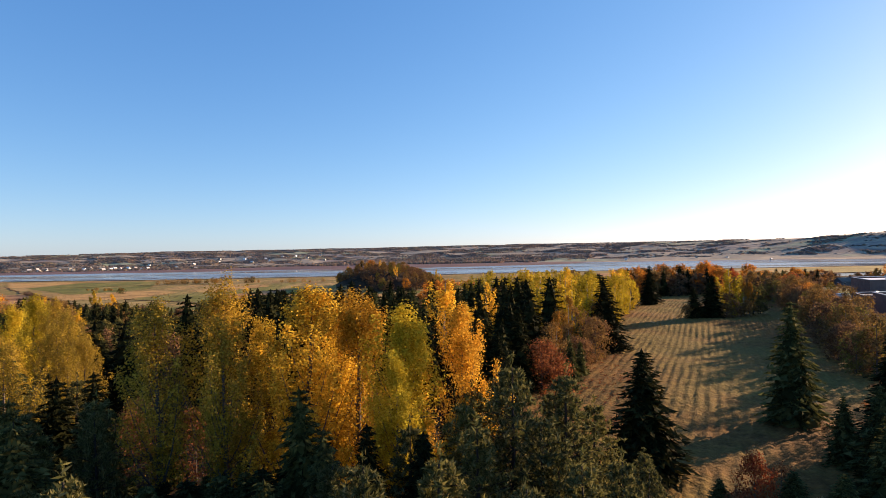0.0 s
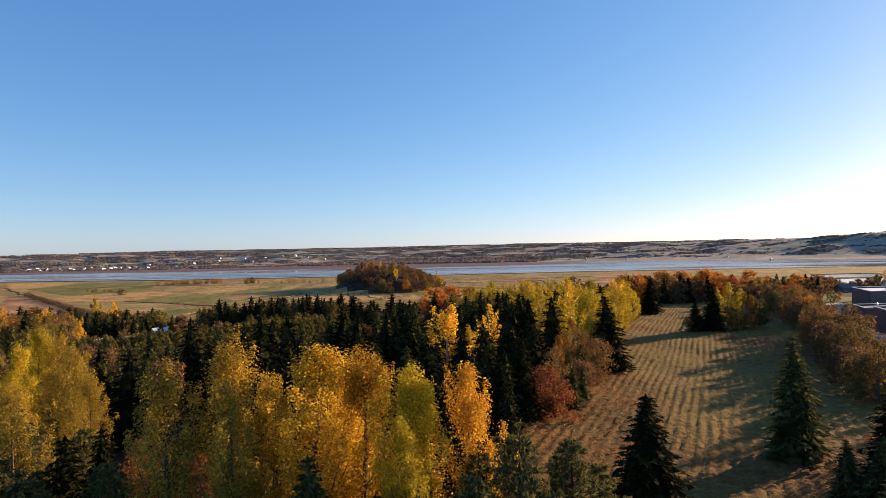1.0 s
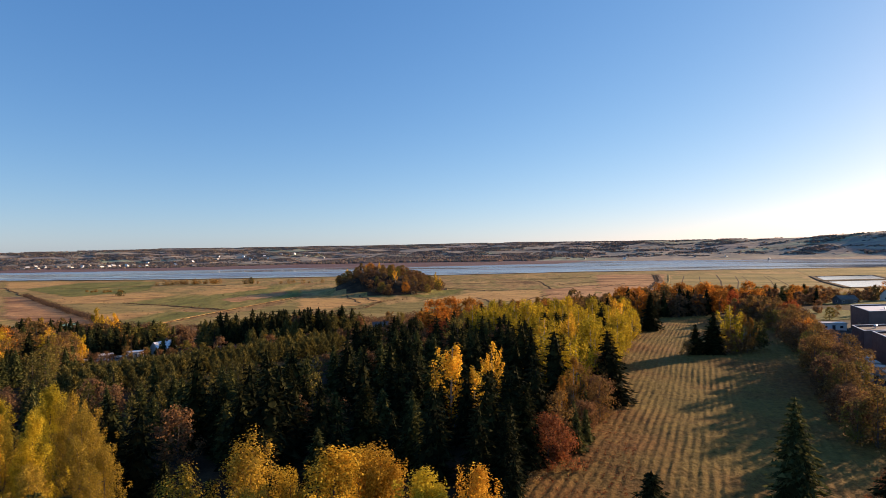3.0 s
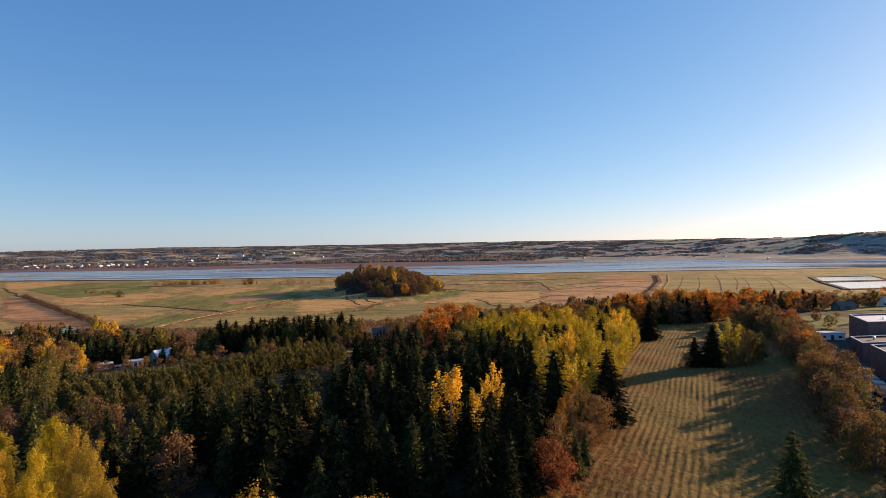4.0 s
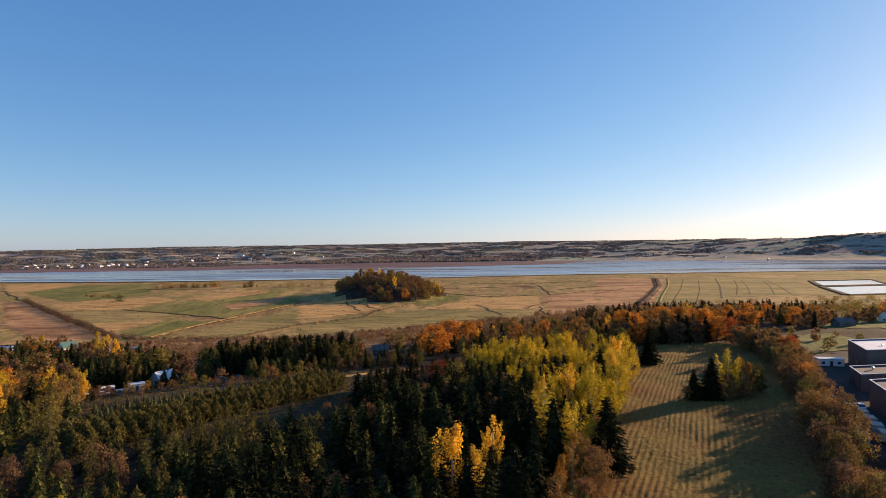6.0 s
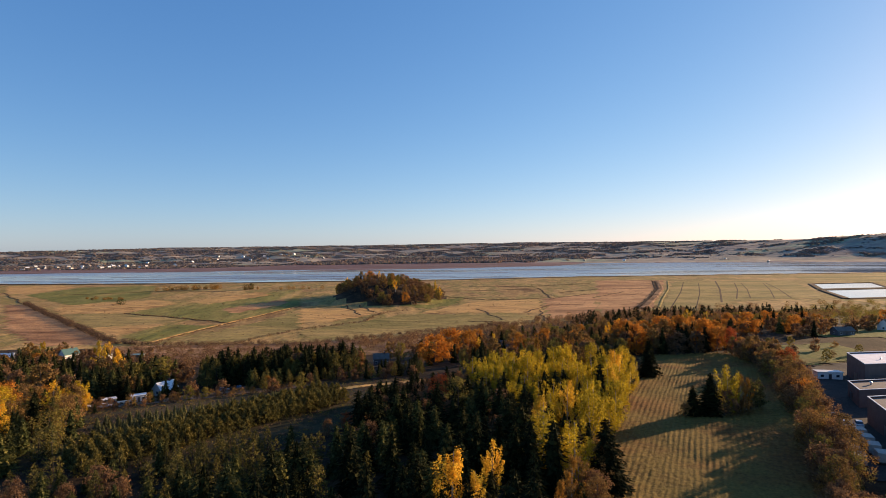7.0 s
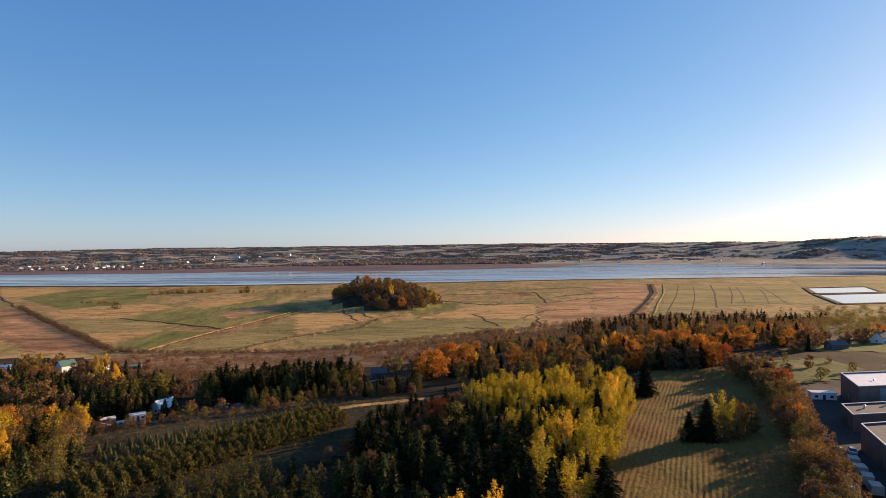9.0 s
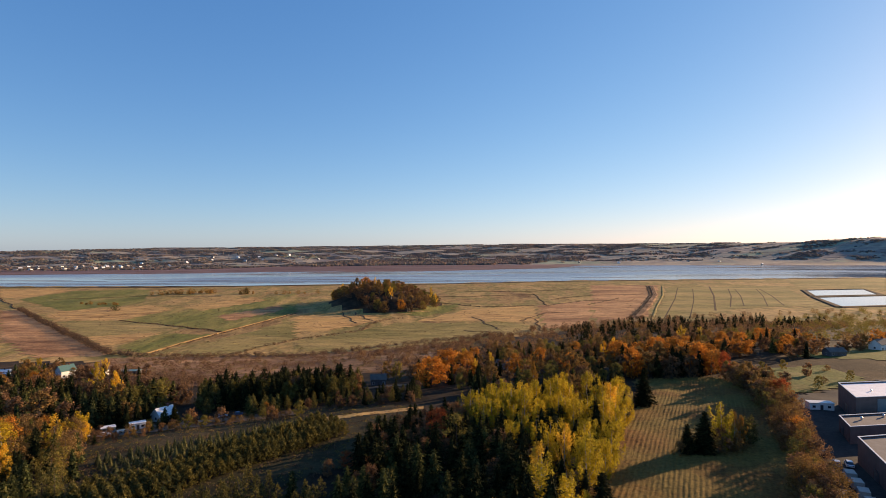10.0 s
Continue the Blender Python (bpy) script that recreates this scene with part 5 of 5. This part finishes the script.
def pond(name, x0, y0, ux, uy, vx, vy, label):
    """A banked lagoon: a rim of four sloping banks round a sheet of water."""
    P = [(x0, y0), (x0 + ux, y0 + uy), (x0 + ux + vx, y0 + uy + vy), (x0 + vx, y0 + vy)]
    strip(name + "_bank", P + [P[0]], 16, M_DITCH, "earth bank round the lagoon", 1.4)
    q = [(x, y, PLAIN + 0.6) for x, y in P]
    tagged(new(name, mesh_of(name, q, [(0, 1, 2, 3)], [M_POND])), label, "pond", kind="structure")


pond("water_pond_1", 703, 1043, 150, 26, 81, 150, "pale banked lagoon, the farther of two")
pond("water_pond_2", 614, 850, 330, 66, 77, 172, "pale banked lagoon, the nearer of two")


def far_woods():
    rng = np.random.default_rng(77)
    n = 120000
    az = np.radians(rng.uniform(-46, 46, n))
    r = np.sqrt(rng.uniform(2050 ** 2, 4850 ** 2, n))
    x, y = r * np.sin(az), r * np.cos(az)
    foot = np.interp(x, *HILL_FOOT)
    deg = np.degrees(az)
    dens = waves(x * 0.6, y * 1.4, 620, 4.0) + 0.9 * waves(x * 0.5, y, 230, 9.0) + rng.normal(0, 0.2, n)
    belt = np.clip((14 - np.abs(deg + 2)) / 6 + 0.5 * waves(x, y, 300, 2.0), 0, 1)
    shore = (belt > 0.2) & (y < foot + 420)
    dens = dens + np.where(shore, 1.2 * belt, 0.0) - 0.35 * np.clip((deg - 18) / 10, 0, 1)
    keep = (y > foot + 300 - 240 * belt) & (dens > 0.05) & (r < 4720)
    x, y, shore = x[keep], y[keep], shore[keep]
    z = ground(x, y)
    k = len(x)
    h, w = rng.uniform(3, 6.5, k) * np.where(shore, 1.0 + 1.2 * belt[keep], 1.0), rng.uniform(5, 11, k)
    V = np.zeros((k, 9, 3))
    t0 = rng.uniform(0, 6.28, k)
    for j in range(4):
        c, s_ = np.cos(t0 + j * 1.571), np.sin(t0 + j * 1.571)
        V[:, j] = np.stack([x + w * c, y + w * s_, z + h * rng.uniform(-0.1, 0.15, k)], 1)
        V[:, 4 + j] = np.stack([x + 0.7 * w * c, y + 0.7 * w * s_, z + h * rng.uniform(0.5, 0.85, k)], 1)
    V[:, 8] = np.stack([x, y, z + h], 1)
    b = np.arange(k)[:, None] * 9
    tri = []
    for j in range(4):
        q = (j + 1) % 4
        tri += [(j, q, 4 + q), (j, 4 + q, 4 + j), (4 + j, 4 + q, 8)]
    F = np.concatenate([b + np.array(t) for t in tri])
    tagged(new("far_woods", mesh_of("far_woods", V.reshape(-1, 3), F, [M_HAZY_WOODS])), "autumn woods over the hills beyond the river, haze in their colour", "woodland", kind="stuff")


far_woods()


# ---- buildings and vehicles ----
def box(bm, x0, y0, z0, x1, y1, z1):
    v = [bm.verts.new(p) for p in ((x0, y0, z0), (x1, y0, z0), (x1, y1, z0), (x0, y1, z0), (x0, y0, z1), (x1, y0, z1), (x1, y1, z1), (x0, y1, z1))]
    for f in ((0, 3, 2, 1), (4, 5, 6, 7), (0, 1, 5, 4), (1, 2, 6, 5), (2, 3, 7, 6), (3, 0, 4, 7)):
        bm.faces.new([v[i] for i in f])


def boxes(name, parent, mat, items, label="", bevel=0.0):
    bm = bmesh.new()
    for it in items:
        box(bm, *it)
    if bevel:
        bmesh.ops.bevel(bm, geom=bm.edges[:], offset=bevel, segments=1, affect='EDGES')
    me = bpy.data.meshes.new(name)
    bm.to_mesh(me)
    bm.free()
    me.materials.append(mat)
    return part(name, me, parent, label)


def gable(name, parent, mat, L, W, z0, rise, over, label="", thick=0.18):
    """Two roof slopes with overhang, ridge along x."""
    bm = bmesh.new()
    hw, hl = W / 2 + over, L / 2 + over
    dz = rise * over / (W / 2)
    prof = [(-hw, z0 - dz), (0, z0 + rise), (hw, z0 - dz), (hw, z0 - dz + thick), (0, z0 + rise + thick), (-hw, z0 - dz + thick)]
    rings = [[bm.verts.new((x, y, z)) for y, z in prof] for x in (-hl, hl)]
    for i in range(6):
        j = (i + 1) % 6
        bm.faces.new((rings[0][i], rings[0][j], rings[1][j], rings[1][i]))
    for s, k in ((0, 1), (1, -1)):
        bm.faces.new([rings[s][i] for i in (0, 1, 4, 5)][::k])
        bm.faces.new([rings[s][i] for i in (1, 2, 3, 4)][::k])
    bmesh.ops.recalc_face_normals(bm, faces=bm.faces)
    me = bpy.data.meshes.new(name)
    bm.to_mesh(me)
    bm.free()
    me.materials.append(mat)
    return part(name, me, parent, label)


def house(x, y, turn, L, W, H, rise, wall, roof, label, windows=3, chimney=True, detail=True, z=None):
    root = new("house")
    root.matrix_basis = pose(x, y, (hz(x, y) if z is None else z) - 0.1, 0, 0, turn)
    bm = bmesh.new()
    a, b = L / 2, W / 2
    base = [bm.verts.new(p) for p in ((-a, -b, -1.2), (a, -b, -1.2), (a, b, -1.2), (-a, b, -1.2))]
    eave = [bm.verts.new(p) for p in ((-a, -b, H), (a, -b, H), (a, b, H), (-a, b, H))]
    r0, r1 = bm.verts.new((-a, 0, H + rise)), bm.verts.new((a, 0, H + rise))
    bm.faces.new(base[::-1])
    bm.faces.new((base[0], base[1], eave[1], eave[0]))
    bm.faces.new((base[2], base[3], eave[3], eave[2]))
    bm.faces.new((base[1], base[2], eave[2], r1, eave[1]))
    bm.faces.new((base[3], base[0], eave[0], r0, eave[3]))
    bm.faces.new((eave[0], eave[1], r1, r0))
    bm.faces.new((eave[2], eave[3], r0, r1))
    me = bpy.data.meshes.new("wall")
    bm.to_mesh(me)
    bm.free()
    me.materials.append(wall)
    part("wall", me, root)
    rf = gable("roof", root, roof, L, W, H + 0.02, rise, 0.45)
    if chimney:
        boxes("chimney", rf, M_BRICK, [(L * .18, -.35, H + rise * .6, L * .18 + .7, .35, H + rise + 1.0)])
    if detail:
        for s in (-1, 1):
            for i in range(windows):
                cx = -a + L * (i + 0.5) / windows
                if s == -1 and i == windows // 2:
                    boxes("door", root, M_DARKW, [(cx - .5, -b - .05, 0.05, cx + .5, -b + .02, 2.1)])
                    continue
                w = boxes("window", root, M_TRIM, [(cx - .6, s * b - .05, 0.95, cx + .6, s * b + .05, 2.2)])
                boxes("pane", w, M_GLASS, [(cx - .5, s * (b + .06) - .01, 1.05, cx + .5, s * (b + .06) + .01, 2.1)])
        for s in (-1, 1):
            w = boxes("window", root, M_TRIM, [(s * a - .05, -.6, 1.0, s * a + .05, .6, 2.2)])
            boxes("pane", w, M_GLASS, [(s * (a + .06) - .01, -.5, 1.1, s * (a + .06) + .01, .5, 2.1)])
    return tagged(root, label, "house")


def flat_block(x, y, turn, L, W, H, wall, roof, label, bands=(), vents=(), doors=(), z=0.0):
    """A flat-roofed hall: walls with a parapet round a recessed roof, vents on it, panels and doors in the walls."""
    root = new("building")
    root.matrix_basis = pose(x, y, z, 0, 0, turn)
    t = 0.35
    boxes("wall", root, wall, [(0, 0, -2, L, t, H), (0, W - t, -2, L, W, H), (0, t, -2, t, W - t, H), (L - t, t, -2, L, W - t, H)])
    boxes("roof", root, roof, [(t, t, H - 0.75, L - t, W - t, H - 0.4)])
    boxes("parapet_trim", root, M_TRIM, [(-.06, -.06, H, L + .06, t + .04, H + .14), (-.06, W - t - .04, H, L + .06, W + .06, H + .14), (-.06, t + .04, H, t + .04, W - t - .04, H + .14), (L - t - .04, t + .04, H, L + .06, W - t - .04, H + .14)])
    for vx, vy, r, h in vents:
        V, F = tubes([((vx, vy, H - .4), (vx, vy, H - .4 + h * .7), r * .6, r * .6), ((vx, vy, H - .4 + h * .7), (vx, vy, H - .4 + h), r, r * .45), ((vx, vy, H - .4 + h), (vx, vy, H - .4 + h + .01), r * .45, 0.01)], 10)
        part("roof_vent", mesh_of("roof_vent", V, F, [M_STEEL]), root, "round galvanised roof vent")
    for bx in bands:
        boxes("panel", root, M_TEAL, [bx], "blue-grey wall panel")
    for bx in doors:
        boxes("door", root, M_DARKW, [bx])
    return tagged(root, label, "building")


def slant(root, k):
    """Skews a block whose walls do not meet square."""
    m = Matrix(((1, k, 0, 0), (0, 1, 0, 0), (0, 0, 1, 0), (0, 0, 0, 1)))
    for o in root.children_recursive:
        o.data.transform(m)


hall = flat_block(135.6, 179.9, 7.0, 60, 19.0, 8.0, M_BRICK, M_ROOF_W, "tall red brick hall with a pale flat roof",
                  bands=[(8, -.08, 2.2, 26, .02, 7.2)], vents=[(9, 8, .45, .7), (24, 12, .7, 1.0), (22, 5, .5, .9)], doors=[(-.06, 8, 0, .02, 11, 3)], z=0.2)
slant(hall, 0.58)
wing = flat_block(118.7, 159.7, 8.0, 70, 10.6, 4.8, M_BRICK, M_ROOF_G, "low brick wing with a dark gravel roof",
                  vents=[(6.5, 6.5, .6, 1.1), (15, 8, .6, 1.0), (28, 6, .6, 1.0)], doors=[(-.06, 6, 0, .02, 8, 2.4), (3, -.06, 0, 5, .02, 2.4)], z=0.2)
slant(wing, 0.60)
block = flat_block(97.5, 114.0, 10.0, 60, 28.5, 6.8, M_BRICK, M_ROOF_G, "plain brick block with white parapet trim beside the parked vans",
                   vents=[(22, 8, .6, 1.0)], doors=[(-.06, 6, 0, .02, 8, 2.4), (-.06, 15, 0, .02, 18, 3.0)], z=0.2)
slant(block, 0.62)


def wheel(parent, x, y, r, w):
    V, F = tubes([((x, y - w / 2, r), (x, y + w / 2, r), r, r)], 12)
    ob = part("wheel", mesh_of("wheel", V, F, [M_RUBBER]), parent)
    V, F = tubes([((x, y - w / 2 - .01, r), (x, y + w / 2 + .01, r), r * .55, r * .55)], 10)
    n = len(V)
    F = [tuple(f) for f in F]
    me = mesh_of("rim", V, F, [M_STEEL])
    part("rim", me, ob)
    return n


def prism(name, parent, mat, prof, w0, w1, label=""):
    """A side outline (x, z) carried across the width; the upper points draw in to w1."""
    bm = bmesh.new()
    zs = [p[1] for p in prof]
    lo, hi = min(zs), max(zs)
    wid = lambda z: w0 + (w1 - w0) * max(0, (z - lo) / (hi - lo + 1e-9)) ** 2
    A = [bm.verts.new((x, -wid(z) / 2, z)) for x, z in prof]
    B = [bm.verts.new((x, wid(z) / 2, z)) for x, z in prof]
    bm.faces.new(A)
    bm.faces.new(B[::-1])
    for i in range(len(A)):
        j = (i + 1) % len(A)
        bm.faces.new((A[j], A[i], B[i], B[j]))
    bmesh.ops.recalc_face_normals(bm, faces=bm.faces)
    bmesh.ops.bevel(bm, geom=bm.edges[:], offset=0.05, segments=2, affect='EDGES')
    me = bpy.data.meshes.new(name)
    bm.to_mesh(me)
    bm.free()
    me.materials.append(mat)
    return part(name, me, parent, label)


def car(x, y, turn, paint, label, z=None):
    root = new("car")
    root.matrix_basis = pose(x, y, hz(x, y) + 0.22 if z is None else z, 0, 0, turn)
    prism("body", root, paint, [(-2.2, .3), (2.2, .3), (2.25, .7), (1.2, .92), (-1.9, .95), (-2.25, .75)], 1.78, 1.70)
    prism("cabin", root, M_GLASS, [(1.15, .9), (.45, 1.42), (-1.3, 1.42), (-2.0, .92)], 1.66, 1.30, "dark glazed cabin")
    prism("roof", root, paint, [(.45, 1.38), (.40, 1.47), (-1.25, 1.47), (-1.3, 1.38)], 1.36, 1.30)
    for wx in (-1.35, 1.35):
        for wy in (-.8, .8):
            wheel(root, wx, wy, .32, .2)
    for wy in (-.62, .62):
        boxes("headlight", root, M_TRIM, [(2.2, wy - .18, .58, 2.27, wy + .18, .72)])
        boxes("tail_light", root, M_BRICK, [(-2.27, wy - .16, .62, -2.2, wy + .16, .78)])
    return tagged(root, label, "car", "parked cars")


def van(x, y, turn, label):
    root = new("delivery_van")
    root.matrix_basis = pose(x, y, hz(x, y) + 0.22, 0, 0, turn)
    prism("cargo_box", root, M_VAN, [(-2.4, .65), (0.9, .65), (0.9, 2.55), (-2.4, 2.55)], 2.3, 2.24)
    prism("cab", root, M_CARS[0], [(0.92, .45), (2.4, .45), (2.45, 1.15), (1.85, 1.35), (1.35, 2.0), (0.92, 2.05)], 1.95, 1.8)
    prism("windscreen", root, M_GLASS, [(1.44, 1.94), (1.90, 1.38), (1.94, 1.42), (1.48, 1.98)], 1.6, 1.6)
    boxes("chassis", root, M_DARKW, [(-2.3, -.7, .38, 1.0, .7, .64)])
    for wx in (-1.5, 1.7):
        for wy in (-.9, .9):
            wheel(root, wx, wy, .38, .26)
    return tagged(root, label, "van", "parked vans")


for vx, vy in ((94.4, 132.6), (98.4, 132.6), (96.2, 127.4), (93.9, 122.2), (91.6, 117.0), (88.2, 121.0), (85.9, 115.8)):
    van(vx, vy, 64 + pick.uniform(-4, 4), "pale box van parked in the yard behind the hedge")
car(103.0, 143.4, 62, M_CARS[1], "silver car parked in the asphalt yard")
car(106.2, 143.2, 62, M_CARS[0], "white car parked in the asphalt yard")
car(104.5, 150.5, 20, M_CARS[2], "black car parked alone in the asphalt yard")


def shed(x, y, turn, L, W, H, roof, wall, label, name="shed"):
    """A low lean-to or trailer: box body, sloping roof slab, door and windows."""
    root = new(name)
    root.matrix_basis = pose(x, y, hz(x, y), 0, 0, turn)
    boxes("body", root, wall, [(-L / 2, -W / 2, -.6, L / 2, W / 2, H)], "", 0.04)
    boxes("roof", root, roof, [(-L / 2 - .2, -W / 2 - .2, H + .004, L / 2 + .2, W / 2 + .2, H + .2)])
    boxes("door", root, M_DARKW, [(-.5, -W / 2 - .05, .1, .45, -W / 2 + .02, 2.0)])
    for cx in (-L * .32, L * .3):
        boxes("window", root, M_GLASS, [(cx - .5, -W / 2 - .04, 1.0, cx + .5, -W / 2 + .02, 1.8)])
    return tagged(root, label, name)


shed(133.5, 194.5, -10, 8, 3.4, 2.6, M_TRIM, M_WHITE, "white site trailer beside the brick hall", "trailer")
house(216, 303, 4, 9.5, 6, 2.8, 1.8, M_BLUE, M_ROOF_D, "low dark blue house with white windows on a lawn")
house(258, 324, 20, 9, 7, 4.0, 2.6, M_WHITE, M_ROOF_D, "white house with dark roof among trees")
house(-112.6, 223, 60, 7.0, 5.4, 2.9, 2.5, M_WHITE, M_ROOF_W, "white house with pale pitched roof behind a pine")
house(-229, 341, 62, 8.5, 6.5, 4.8, 2.8, M_WHITE, M_ROOF_T, "tall white house with green roof and dormer")
house(-266, 338, 15, 10, 7, 3.0, 2.2, M_WHITE, M_ROOF_W, "white bungalow among bare trees")
house(-206, 262, 35, 10, 7, 3.0, 2.4, M_WHITE, M_ROOF_D, "small white house half hidden by trees")
house(-33, 285, 8, 7.5, 5.5, 3.4, 2.2, M_BLUE, M_ROOF_D, "small dark blue house with white windows beside a lane")
house(36, 318, 10, 9, 7, 3.0, 2.4, M_VAN, M_ROOF_D, "pale house with dark roof among autumn trees")
shed(-114.2, 206, 35, 5.2, 2.8, 2.5, M_ROOF_W, M_WHITE, "long pale trailer with white roof in the yard", "trailer")
shed(-122.5, 201.5, 35, 4.5, 2.8, 2.2, M_ROOF_W, M_TEAL, "small grey shed beside the trailer")
shed(-114, 197.5, 32, 5, 2.6, 1.4, M_TEAL, M_TEAL, "low tarpaulin-grey shed in the yard")
shed(-196, 352, 5, 12, 5, 2.6, M_ROOF_T, M_ROOF_D, "long green-roofed shed beside the white house")
shed(-214, 350, 5, 9, 5, 2.8, M_ROOF_T, M_WHITE, "green-roofed garage beside the white house")
car(-127, 194, 40, M_CARS[0], "white car parked by the trailer")
car(-120.5, 195.5, 30, M_CARS[0], "white car parked beside the sheds")
car(-88, 219, 20, M_CARS[1], "silver car parked on the earth driveway")
car(-82, 221, 15, M_CARS[3], "blue car parked on the earth driveway")
car(-42, 277, 80, M_CARS[0], "white car parked by the small blue house")

# town over the river
town = random.Random(99)
SPOTS = [(az, d) for az in (-36.5, -35.8, -35, -34.2, -33.6, -32.8, -32, -31.2, -30.6, -30, -29.2, -28.4, -27.6, -25.5, -24) for d in (3050, 3250)] + \
        [(az, 3500) for az in (-22, -21.4, -19.6, -19, -18.2, -17.8, -17, -16.2, -15.6, -14.9, -14.1, -13.3, -12.6, -12.1, -8, -5, 2, 9, 14, 18, 24, 27, 30)]
protos = []
for az, d in SPOTS:
    d += town.uniform(-160, 200)
    a = radians(az + town.uniform(-.3, .3))
    x, y = d * math.sin(a), d * math.cos(a)
    if len(protos) < 4:
        protos.append(house(x, y, town.uniform(0, 180), 15, 10, 6, 4, (M_WHITE, M_WHITE, M_TRIM, M_VAN)[len(protos)], (M_ROOF_D, M_ROOF_W, M_ROOF_G, M_ROOF_W)[len(protos)], "far white house in the town across the river", 3, False, False))
        tagged(protos[-1], group="houses of the far town")
    else:
        copy_thing(protos[town.randrange(4)], pose(x, y, hz(x, y), 0, 0, town.uniform(0, 180)))
